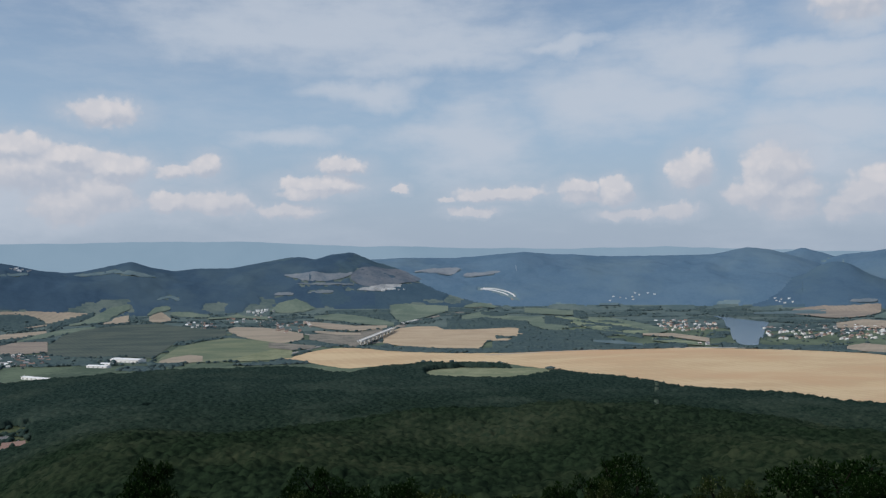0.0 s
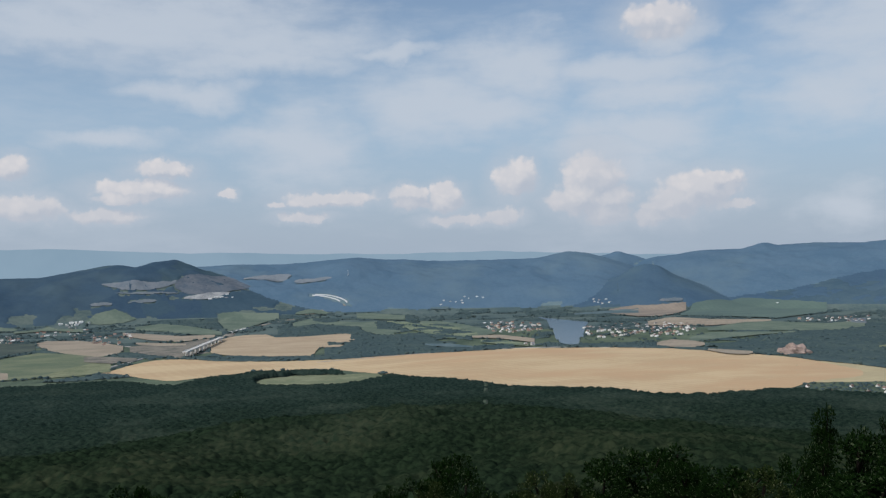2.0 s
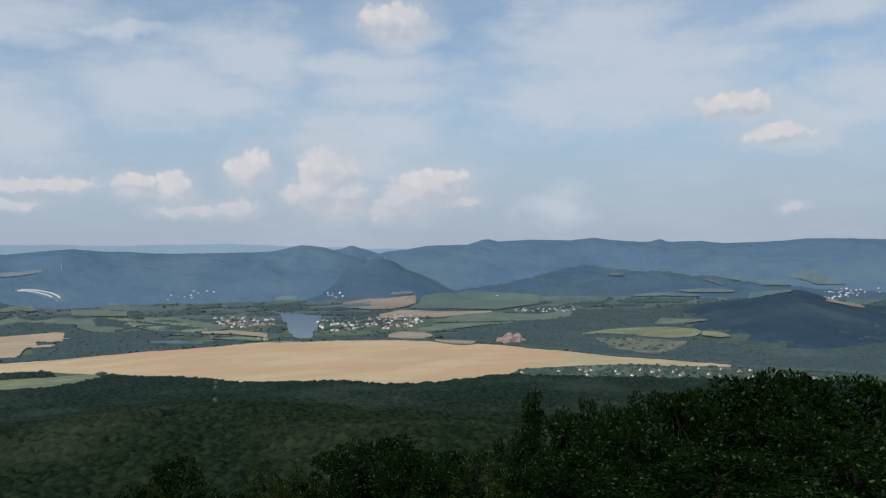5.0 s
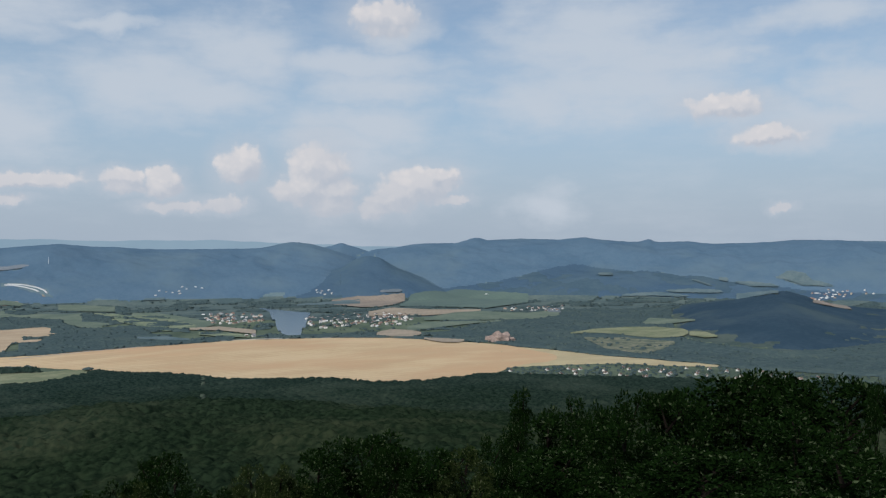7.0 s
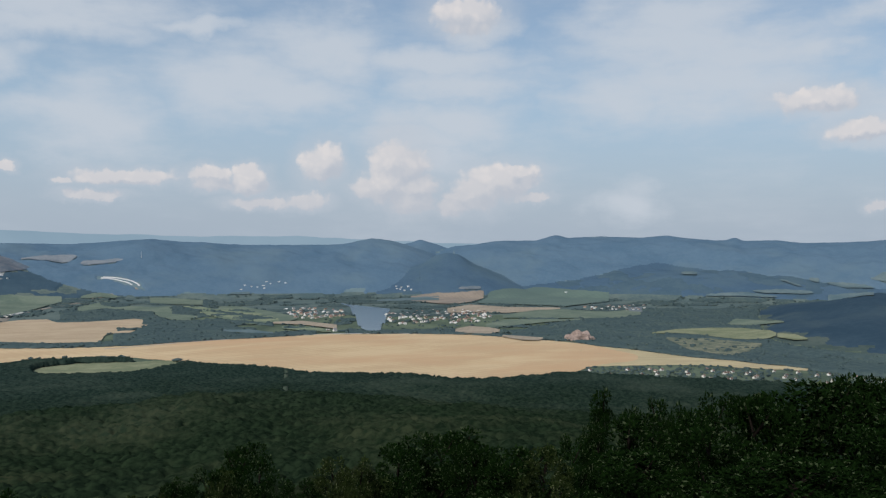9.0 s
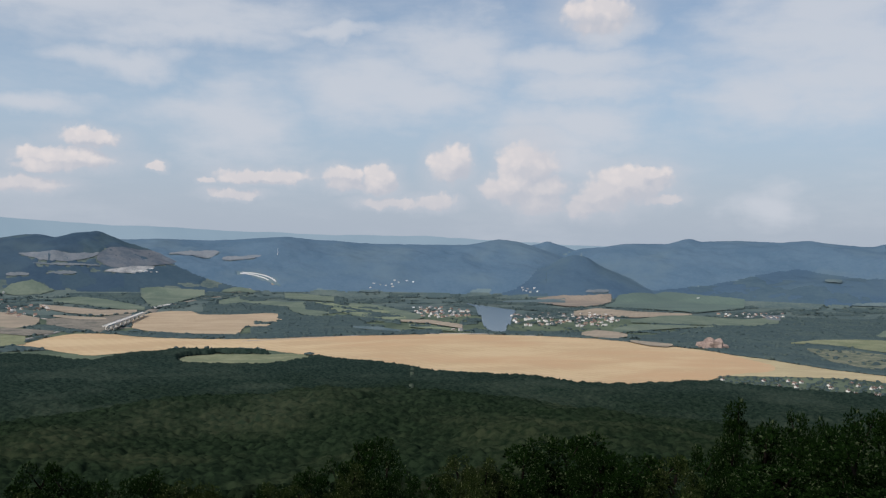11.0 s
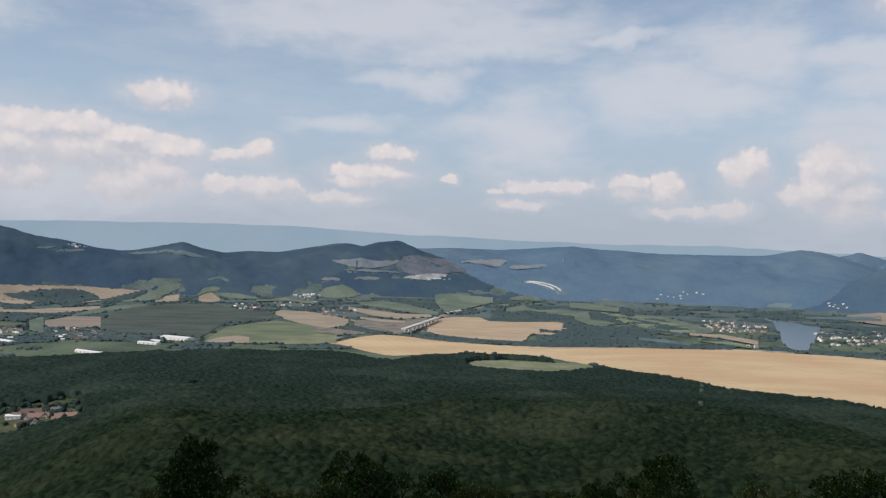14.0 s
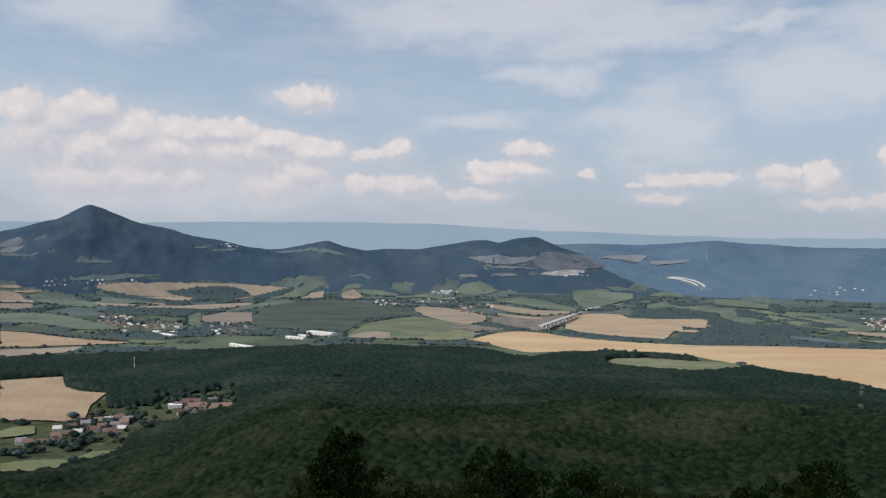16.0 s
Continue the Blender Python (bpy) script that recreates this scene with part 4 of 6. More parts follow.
GROVES.append([(17.43, 2380, 2480), (23.48, 2280, 2400), (28.88, 2200, 2300), (31.98, 2170, 2320)])
GROVES.append([(28.88, 2230, 2370), (31.98, 2220, 2660), (35.06, 2020, 2720), (39.61, 1810, 2550), (44.74, 1780, 2230), (49.3, 1800, 2120)])
GROVES.append([(-35.13, 2970, 3320), (-31.36, 2870, 3260), (-31.36, 3180, 3390)])
GROVES.append([(16.42, 3620, 3750), (16.67, 3590, 3730), (16.93, 3560, 3720), (17.18, 3540, 3700), (17.44, 3520, 3680), (17.7, 3490, 3670), (17.95, 3470, 3650), (18.21, 3450, 3640), (18.47, 3450, 3630), (18.73, 3450, 3620), (18.98, 3450, 3620), (19.24, 3450, 3610), (19.5, 3440, 3610), (19.76, 3440, 3600), (20.02, 3440, 3600), (20.28, 3440, 3590), (20.55, 3440, 3590), (20.81, 3440, 3580), (21.07, 3440, 3580), (21.33, 3440, 3570), (21.59, 3440, 3570)])
GROVES.append([(33, 2500, 3050), (38, 1800, 3300), (62, 1750, 3600)])
FIELD_GROVES = []
FIELD_GROVES.append([(-31.61, 3776, 3784), (-30.31, 3734, 3796), (-29.6, 3619, 3812), (-27.8, 3554, 3824), (-26.7, 3660, 3804), (-26.04, 3723, 3764)])
FIELD_GROVES.append([(-35.36, 3776, 3784), (-33.1, 3676, 3760), (-31.36, 3384, 3588), (-30.02, 3312, 3480)])
FIELD_GROVES.append([(-26.04, 3500, 3752), (-24.11, 3763, 3800), (-23.29, 3787, 3820)])
FIELD_GROVES.append([(1.9, 3540, 3710), (2.15, 3510, 3690), (2.4, 3480, 3670), (2.65, 3440, 3650), (2.9, 3420, 3630), (3.14, 3430, 3620), (3.39, 3450, 3600), (3.64, 3460, 3590)])
FIELD_GROVES.append([(6.13, 3040, 3450), (7.27, 2970, 3330), (8.03, 2930, 3170)])
FIELD_GROVES.append([(4.39, 2710, 2880), (6.69, 2640, 2820), (8.97, 2570, 2780)])
FIELD_GROVES.append([(2.84, 2550, 2630), (4.0, 2560, 2620), (5.08, 2570, 2620)])
FIELD_GROVES.append([(8.6, 3120, 3220), (10.48, 2930, 3020), (12.33, 2780, 2860)])
FIELD_GROVES.append([(8.22, 2820, 2870), (10.47, 2700, 2780), (12.7, 2590, 2660)])


def in_woods(az, r):
    hit = np.zeros(len(az), bool)
    for edge in GROVES:
        a = np.array([e[0] for e in edge])
        hit |= (az > a[0]) & (az < a[-1]) & (r > np.interp(az, a, [e[1] for e in edge])) & (r < np.interp(az, a, [e[2] for e in edge]))
    return hit


OPEN = ["far_pale", "paleground", "straw6", "meadow4", "far_tan", "far_meadow", "clearcut", "bare", "straw", "straw4", "straw2", "straw3", "stubble", "crop", "crop2", "darkcrop", "meadow", "meadow2", "water", "rock"]
VILLAGES = [(-37.6, -32.5, 1150, 1345), (-31.8, -27.0, 1195, 1420), (-20.1, -19.75, 1375, 1405), (12.6, 17.0, 2560, 2960), (20.2, 28.2, 2480, 2830), (31.2, 53.5, 1470, 1665)]


def in_village(az, r):
    hit = np.zeros(len(az), bool)
    az, r = az + 1.0 * fbm(r / 50, az * 0, 33), r + 45 * fbm(az * 1.2, az * 0, 35)
    for a0, a1, r0, r1 in VILLAGES:
        hit |= (az > a0) & (az < a1) & (r > r0) & (r < r1)
    return hit


def forested(az, r):
    """The closed wood from the lookout's slope down to the fields."""
    behind = (az < -22) & (r > np.interp(az, [-40, -37.60, -37.48, -35.19, -35.04, -31, -27, -22], [1729, 1729, 1601, 1513, 1380, 1345, 1330, 1200])) & (r < 1970)
    return ((r < far_edge(az)) | behind) & ~inside(["meadow", "meadow4", "straw", "straw4", "straw6"], az, r, 4) & ~in_village(az, r)


def stand_height(az, r):
    """Taller and lower stands of the wood."""
    x, y = r * np.sin(np.radians(az)), r * np.cos(np.radians(az))
    return 7.0 * fbm(x / 70, y / 70, 49, 2) + 3.5 * fbm(x / 26, y / 26, 53, 2)


def loose_trees(az, r):
    return ~inside(["meadow3"], az, r) & (grove_mask(az, r) > np.where(az < -12, 0.06, 0.13)) & (r > far_edge(az) + 10) & ((az > 0) | (r > 2050) | (az < -27)) & ((az < 33) | (r > 1830))


def in_groves(az, r):
    """Groves that stand in the middle of a field."""
    x, y = r * np.sin(np.radians(az)), r * np.cos(np.radians(az))
    hit = inside(["meadow3"], az, r, -15) & (fbm(x / 70 + 0.01 * y, y / 60, 71) > 0.17)
    for edge in FIELD_GROVES:
        a = np.array([e[0] for e in edge])
        hit |= (az > a[0]) & (az < a[-1]) & (r > np.interp(az, a, [e[1] for e in edge])) & (r < np.interp(az, a, [e[2] for e in edge]))
    return hit


def plant():
    fine, plain = crown_shapes(2, 6, 0.6), crown_shapes(1, 12, 0.6)
    # the near slope, crown by crown
    az, r = sow(-50, 64, 125, 420, 5.0)
    keep = r > 132 + 10 * fbm(az / 4, az * 0, 6)
    az, r = az[keep], r[keep]
    size = rng.uniform(0.45, 1.4, len(az))
    wood("woodland", "dense oak wood on the near slope, darkened like cloud shade", spot(az, r, stand_height(az, r)), 6.0 * size, 4.0 * size, 8.6 + 1.4 * size + rng.uniform(-0.8, 0.8, len(az)), fine, MAT["wood_near"])
    # groves, hedges and lone trees in the valley
    az, r = sow(-50, 64, 1040, 3950, 10.5)
    m = grove_mask(az, r)
    z, ridge = terrain(az, r, True)
    loose = loose_trees(az, r) & (rng.uniform(0, 1, len(az)) < 0.8)
    garden = (az > 33.8) & (r > 1500) & (r < 1800) & (rng.uniform(0, 1, len(az)) < 0.5)
    hedge = inside(OPEN, az, r, 22) & ~inside(OPEN, az, r, 7) & (r > 2000) & (fbm(az * 1.3, r / 160, 61) > 0.05)
    garden |= (az < -26.5) & (r < 1480) & in_village(az, r) & (rng.uniform(0, 1, len(az)) < 0.75)
    heath = inside(["heath"], az, r) & (fbm(az * 2.5, r / 40, 77) > 0.03)
    keep = (in_woods(az, r) | loose | heath | garden | hedge) & (~inside(OPEN, az, r, 6)) & (ridge == 0) | in_groves(az, r)
    keep &= ~inside(["heath"], az, r) | heath
    keep &= ~in_village(az, r) | (rng.uniform(0, 1, len(az)) < np.where(az > 31, 0.85, np.where(r < 1500, 0.85, 0.7)))
    keep &= (rng.uniform(0, 1, len(az)) < 0.22) | ~(in_woods(az, r) | in_groves(az, r) | (loose & (m > 0.17)))
    az, r = az[keep], r[keep]
    size = rng.uniform(0.45, 1.2, len(az)) * np.where((az > 33.8) & (r < 1800), 0.62, 1.0)
    combe = (az < -26) & (r < 1500)
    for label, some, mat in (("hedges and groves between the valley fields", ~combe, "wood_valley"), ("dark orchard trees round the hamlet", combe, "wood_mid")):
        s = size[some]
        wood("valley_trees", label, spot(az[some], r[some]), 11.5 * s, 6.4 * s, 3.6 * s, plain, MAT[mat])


def domes(x, y, cell, seed):
    """The height, 0 to 1, of crowns that crowd together, one to a cell and each of its own size."""
    u, v = x / cell, y / cell
    iu, iv = np.floor(u), np.floor(v)
    top = np.zeros(x.shape)
    for du in (-1, 0, 1):
        for dv in (-1, 0, 1):
            cu, cv = iu + du, iv + dv
            px, py = cu + 0.15 + 0.7 * lattice(cu, cv, seed), cv + 0.15 + 0.7 * lattice(cu, cv, seed + 3)
            wide = 0.55 + 0.45 * lattice(cu, cv, seed + 5)
            tall = 0.45 + 0.55 * lattice(cu, cv, seed + 9)
            d2 = ((u - px) ** 2 + (v - py) ** 2) / wide ** 2
            top = np.maximum(top, tall * np.sqrt(np.clip(1 - d2, 0, 1)))
    return top


def leafy_sheet(label, a, r, cell, tall, base, keep, mat, drop):
    """A closed canopy of crowded crowns over the part of a sector that keep() allows."""
    aa, rr = np.meshgrid(a, r, indexing="ij")
    x, y = rr * np.sin(np.radians(aa)), rr * np.cos(np.radians(aa))
    p = np.stack([x, y, terrain(aa, rr) + base + tall * (0.72 * domes(x, y, cell, 3) + 0.34 * domes(x + 3, y + 1, cell * 0.52, 12)) + 0.3 * tall * fbm(x / 5, y / 5, 17, 2) + (stand_height(aa, rr) if base > 6 else 0)], -1).reshape(-1, 3)
    quads = grid_faces(*aa.shape)[:, ::-1]
    held_by = keep((aa[:-1, :-1] + aa[1:, 1:]).ravel() / 2, (rr[:-1, :-1] + rr[1:, 1:]).ravel() / 2)
    q = quads[held_by]
    whole = np.zeros(len(p), int)
    np.add.at(whole, q.ravel(), 1)
    p[:, 2] = np.where(whole < 4, (p[:, 2] - drop), p[:, 2])
    used, inv = np.unique(q, return_inverse=True)
    return tagged(new("forest_canopy", mesh_of("forest_canopy", p[used], inv.reshape(q.shape), 4, mat, True)), label, "forest", kind="stuff")


def understorey():
    """The closed woods from the lookout's slope to the fields."""
    leafy_sheet("leaf cover under the near oaks, shade put into its colour", np.arange(-50, 64, 0.22), np.arange(110, 420, 7), 6.5, 3.0, 7.0, forested, MAT["cover_oak"], 9.0)
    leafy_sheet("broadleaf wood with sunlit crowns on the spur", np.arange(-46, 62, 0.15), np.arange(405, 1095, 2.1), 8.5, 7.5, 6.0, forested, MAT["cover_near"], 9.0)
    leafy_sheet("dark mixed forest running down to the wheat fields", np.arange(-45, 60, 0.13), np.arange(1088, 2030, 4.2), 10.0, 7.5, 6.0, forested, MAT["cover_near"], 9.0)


def grove_cover():
    """The closed leaf cover of the valley's groves."""
    def keep(az, r):
        ridge = terrain(az, r, True)[1]
        return (in_woods(az, r) | (loose_trees(az, r) & (grove_mask(az, r) > 0.15))) & ~inside(OPEN, az, r, 6) & (ridge == 0) & (r > far_edge(az) + 10) & ~in_village(az, r) & ~inside(["heath"], az, r) | in_groves(az, r)
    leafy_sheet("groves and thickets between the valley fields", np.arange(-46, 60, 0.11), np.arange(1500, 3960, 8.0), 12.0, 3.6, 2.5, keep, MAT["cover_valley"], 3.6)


def canopies():
    """Closed forest on the hills: a bumpy canopy that stands above the ground and stops at every clearing."""
    a, r = np.arange(-50, 64, 0.11), np.concatenate([np.arange(2050, 3500, 16), np.arange(3500, 4850, 10)])
    aa, rr = np.meshgrid(a, r, indexing="ij")
    z, ridge = terrain(aa, rr, True)
    x, y = rr * np.sin(np.radians(aa)), rr * np.cos(np.radians(aa))
    relief = 3.6 * fbm(x / 34, y / 34, 41, 2) + 2.2 * (value_noise(x / 13, y / 13, 47) - 0.5)
    p = np.stack([x, y, z + 3.0 + 0.7 * relief], -1).reshape(-1, 3)
    quads = grid_faces(*aa.shape)[:, ::-1]
    ca, cr = aa[:-1, :-1].ravel() + 0.055, rr[:-1, :-1].ravel() + 5
    own, cz = ridge[:-1, :-1].ravel(), z[:-1, :-1].ravel()
    patch = grove_mask(ca, cr)
    fray, stray = 30 * fbm(ca * 2.2, cr / 50, 51), 0.22 * fbm(ca * 1.6, cr / 40, 57)
    tuft = fbm(ca * 2.6, cr / 45, 81) > 0.13
    keep = (own > 0) & (~inside(OPEN + ["clear"], ca + stray, cr + fray) | (tuft & (own != 7) & (cr > 3900) & ~inside(["clear"], ca, cr))) & ((cz + np.where(own == 1, 130, 30) * patch > np.where(own == 1, 26, 18)) | (patch > 0.1))
    keep &= ~((patch < -0.16) & (own == 6))
    # the wood's edge comes down to the ground
    whole = np.zeros(len(p), int)
    np.add.at(whole, quads[keep].ravel(), 1)
    p[:, 2] -= np.where(whole < 4, 3.4 + 0.7 * relief.ravel(), 0)
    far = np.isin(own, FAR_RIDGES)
    # the western hill's end takes a paler tone, haze put into its colour
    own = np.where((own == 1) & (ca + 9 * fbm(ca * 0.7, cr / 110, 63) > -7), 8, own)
    # each belt's material carries its own amount of haze in its colour
    for name, label, mask, mat in (("slope_woods", "dark forest on a rounded hill, blued for haze", own == 7, "wood_slope"),
                                   ("hill_woods", "forest covering the nearer hills, blued for haze", ~far & (own < 7) & ~np.isin(own, LOW_RIDGES), "wood_hill"),
                                   ("hill_woods", "wood at the end of the western hill, paled for haze", own == 8, "wood_end"),
                                   ("hill_woods", "woods with pale clearings on low hills, blued for haze", np.isin(own, LOW_RIDGES), "wood_low"),
                                   ("distant_woods", "forest on the distant ridges, haze put in as blue", far, "wood_far")):
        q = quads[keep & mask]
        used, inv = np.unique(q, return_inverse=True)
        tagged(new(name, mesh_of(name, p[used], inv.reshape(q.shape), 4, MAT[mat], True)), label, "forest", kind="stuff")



plant()
understorey()
grove_cover()
canopies()


# ---- materials of built things and of the trees close by ----
def flecked(colour, spread, size):
    def build(n, where):
        r = n.add("ShaderNodeObjectInfo").outputs["Random"]
        a = n.noise(where, 1 / size, 4, 0.6).outputs[0]
        f = n.math("ADD", n.math("MULTIPLY", r, 0.6), n.math("MULTIPLY", a, 0.4))
        lo = tuple(c * (1 - spread) for c in colour)
        hi = tuple(min(0.85, c * (1 + spread)) for c in colour)
        return n.mix(n.ramp(f, 0.15, 0.85, soft=False), lo, hi), a, 0.02
    return build


MAT.update({
    "white_wall": material("white_render", flecked((0.76, 0.74, 0.70), 0.08, 2.5)),
    "cream_wall": material("cream_render", flecked((0.52, 0.46, 0.36), 0.18, 2.5)),
    "grey_wall": material("grey_render", flecked((0.36, 0.35, 0.34), 0.22, 2.5)),
    "red_roof": material("red_clay_tiles", flecked((0.225, 0.150, 0.122), 0.4, 1.2)),
    "grey_roof": material("grey_slates", flecked((0.20, 0.20, 0.205), 0.35, 1.2)),
    "brown_roof": material("weathered_tiles", flecked((0.17, 0.12, 0.10), 0.35, 1.2)),
    "pale_roof": material("pale_fibre_slates", flecked((0.54, 0.52, 0.49), 0.2, 1.2)),
    "sheet_roof": material("white_sheet_roof", flecked((0.74, 0.74, 0.73), 0.05, 6), rough=0.5),
    "glass": material("window_glass", flecked((0.05, 0.06, 0.07), 0.2, 1), rough=0.1, spec=0.5),
    "timber": material("brown_timber", flecked((0.16, 0.10, 0.06), 0.3, 0.6)),
    "concrete": material("new_concrete", flecked((0.60, 0.585, 0.55), 0.1, 4)),
    "asphalt": material("pale_roadbed", mottled((0.26, 0.25, 0.235), (0.36, 0.34, 0.31), 60, 6)),
    "paving": material("concrete_paving", mottled((0.48, 0.49, 0.50), (0.60, 0.60, 0.59), 60, 6)),
    "earth": material("graded_earth", mottled((0.17, 0.155, 0.13), (0.27, 0.245, 0.20), 50, 7)),
    "steel": material("galvanised_steel", flecked((0.45, 0.46, 0.47), 0.1, 1), rough=0.5, metal=0.6),
    "bark": material("oak_bark", mottled((0.006, 0.005, 0.004), (0.016, 0.014, 0.011), 0.5, 0.06, 0.02), spec=0.0),
})


def leaf_paint(dark, light, dry):
    def build(n, where):
        r = n.add("ShaderNodeNewGeometry").outputs["Random Per Island"]
        spray = n.noise(where, 1.1, 2).outputs[0]
        base = n.mix(n.math("MULTIPLY", n.math("ADD", r, spray), 0.5), dark, light)
        # the palest tenth of the leaves stands for highlights put into the colour
        return n.mix(n.ramp(r, 0.90, 0.99), base, dry), None, 0
    return build


# near-black greens: shade on the closest trees put into the leaf colours
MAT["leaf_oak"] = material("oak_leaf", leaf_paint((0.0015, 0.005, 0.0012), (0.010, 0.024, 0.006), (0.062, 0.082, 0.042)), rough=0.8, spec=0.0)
MAT["leaf_hazel"] = material("hazel_leaf", leaf_paint((0.006, 0.013, 0.004), (0.032, 0.046, 0.014), (0.105, 0.120, 0.060)), rough=0.8, spec=0.0)


def part(name, bm, mat, parent, label=""):
    """One mesh under a thing or under a part."""
    me = bpy.data.meshes.new(name)
    bm.to_mesh(me)
    bm.free()
    me.materials.append(mat)
    ob = new(name, me)
    ob.parent = parent
    return tagged(ob, label) if label else ob


def thing(name, label, category, group=""):
    return tagged(new(name), label, category, group)


def box(bm, x0, x1, y0, y1, z0, z1):
    v = [bm.verts.new((x, y, z)) for x in (x0, x1) for y in (y0, y1) for z in (z0, z1)]
    for f in ((0, 1, 3, 2), (4, 6, 7, 5), (0, 4, 5, 1), (2, 3, 7, 6), (0, 2, 6, 4), (1, 5, 7, 3)):
        bm.faces.new([v[i] for i in f])
    return bm


def gable_walls(length, depth, eaves, ridge):
    bm = bmesh.new()
    x, y = length / 2, depth / 2
    lo = [bm.verts.new(p) for p in ((-x, -y, -3), (x, -y, -3), (x, y, -3), (-x, y, -3))]
    hi = [bm.verts.new(p) for p in ((-x, -y, eaves), (x, -y, eaves), (x, y, eaves), (-x, y, eaves))]
    a, b = bm.verts.new((-x, 0, ridge - 0.25)), bm.verts.new((x, 0, ridge - 0.25))
    bm.faces.new((lo[0], lo[1], hi[1], hi[0]))
    bm.faces.new((lo[2], lo[3], hi[3], hi[2]))
    bm.faces.new((lo[1], lo[2], hi[2], b, hi[1]))
    bm.faces.new((lo[3], lo[0], hi[0], a, hi[3]))
    return bm


def gable_roof(length, depth, eaves, ridge, over=0.6, thick=0.3):
    bm = bmesh.new()
    x, y = length / 2 + over, depth / 2 + over
    drop = (ridge - eaves) * over / (depth / 2)
    for s in (1, -1):
        top = [(-x, 0, ridge), (x, 0, ridge), (x, s * y, eaves - drop), (-x, s * y, eaves - drop)]
        up = [bm.verts.new(p) for p in top]
        dn = [bm.verts.new((p[0], p[1], p[2] - thick)) for p in top]
        bm.faces.new(up if s < 0 else up[::-1])
        bm.faces.new(dn[::-1] if s < 0 else dn)
        for i in range(4):
            j = (i + 1) % 4
            bm.faces.new((up[i], up[j], dn[j], dn[i]))
    bmesh.ops.recalc_face_normals(bm, faces=bm.faces)
    return bm


def house(wall, roof, length, depth, eaves, ridge, label, near=False):
    """A gabled house with its chimney; those close by have windows and a door."""
    h = thing("house", label, "house", "houses of the valley")
    w = part("wall", gable_walls(length, depth, eaves, ridge), MAT[wall], h)
    r = part("roof", gable_roof(length, depth, eaves, ridge), MAT[roof], h)
    part("chimney", box(bmesh.new(), length * 0.2, length * 0.2 + 0.8, 0.6, 1.4, ridge - 1.5, ridge + 1.1), MAT["grey_wall"], r)
    if near:
        for side in (-1, 1):
            for i in range(3):
                x = (i - 1) * length * 0.3
                y0, y1 = sorted((side * (depth / 2 + 0.03), side * (depth / 2 - 0.1)))
                if side < 0 and i == 1:
                    part("door", box(bmesh.new(), x - 0.55, x + 0.55, y0, y1, 0, 2.1), MAT["timber"], w)
                else:
                    part("window", box(bmesh.new(), x - 0.7, x + 0.7, y0, y1, 1.0, 2.4), MAT["glass"], w)
            x0, x1 = sorted((side * (length / 2 + 0.03), side * (length / 2 - 0.1)))
            part("window", box(bmesh.new(), x0, x1, -0.7, 0.7, eaves + 0.3, eaves + 1.6), MAT["glass"], w)
    return h


def far_off(ob):
    """Puts a pattern, from which copies are taken, at its first place later on."""
    ob.location = (0, 0, -400)
    return ob


KINDS = {
    "white_red": ("white_wall", "red_roof", 12, 9, 4.6, 8.6, "white rendered house with a red tiled gable roof"),
    "white_grey": ("white_wall", "grey_roof", 13, 9, 4.4, 8.0, "white rendered house with a grey slate roof"),
    "cream_red": ("cream_wall", "red_roof", 14, 9, 4.2, 8.4, "cream rendered house with a red tiled roof"),
    "cream_brown": ("cream_wall", "brown_roof", 12, 8.5, 4.0, 7.8, "cream rendered house with a weathered brown roof"),
    "grey_brown": ("grey_wall", "brown_roof", 12, 8.5, 3.8, 7.6, "grey rendered house with a weathered brown roof"),
    "white_pale": ("white_wall", "pale_roof", 11, 8, 4.0, 7.4, "white rendered house with a pale grey roof"),
    "white_flat": ("white_wall", "sheet_roof", 20, 11, 5.0, 6.6, "long white building with a pale sheet roof"),
    "white_sheet": ("white_wall", "sheet_roof", 12, 8, 4.2, 6.8, "white rendered house with a white sheet roof"),
    "barn": ("cream_wall", "red_roof", 27, 11, 4.8, 9.8, "long farm barn with a red tiled roof"),
    "cottage": ("white_wall", "brown_roof", 6.5, 5.2, 2.8, 4.8, "small white weekend cottage among fruit trees"),
}
MADE = {}


def put_house(kind, az, r, turn, near=False):
    small = 0.8 if r > 2400 else 1.0
    key = (kind, near, small)
    at = spot(np.array([az]), np.array([r]))[0]
    m = pose(*at, 0, 0, turn)
    if key not in MADE:
        wall, roof, *size, label = KINDS[kind]
        MADE[key] = house(wall, roof, *[v * small for v in size], label, near=near)
        MADE[key].matrix_basis = m
        return MADE[key]
    return copy_thing(MADE[key], m)


FAR_HOUSES = []


def village(edge, count, kinds, spacing=17, lie=20, joined=False):
    """Houses along lanes within a strip of the plan; those too far to tell apart are joined."""
    a = [e[0] for e in edge]
    placed, tries = [], 0
    dice = random.Random(int(abs(a[0]) * 100) + count)
    while len(placed) < count and tries < count * 60:
        tries += 1
        az = dice.uniform(a[0], a[-1])
        r = dice.uniform(float(np.interp(az, a, [e[1] for e in edge])), float(np.interp(az, a, [e[2] for e in edge])))
        x, y = r * math.sin(radians(az)), r * math.cos(radians(az))
        if all((x - p) ** 2 + (y - q) ** 2 > spacing ** 2 for p, q in placed):
            placed.append((x, y))
            (FAR_HOUSES.append if joined else lambda h: put_house(*h))((dice.choice(kinds), az, r, lie + dice.choice((0, 0, 0, 90)) + dice.uniform(-12, 12)))


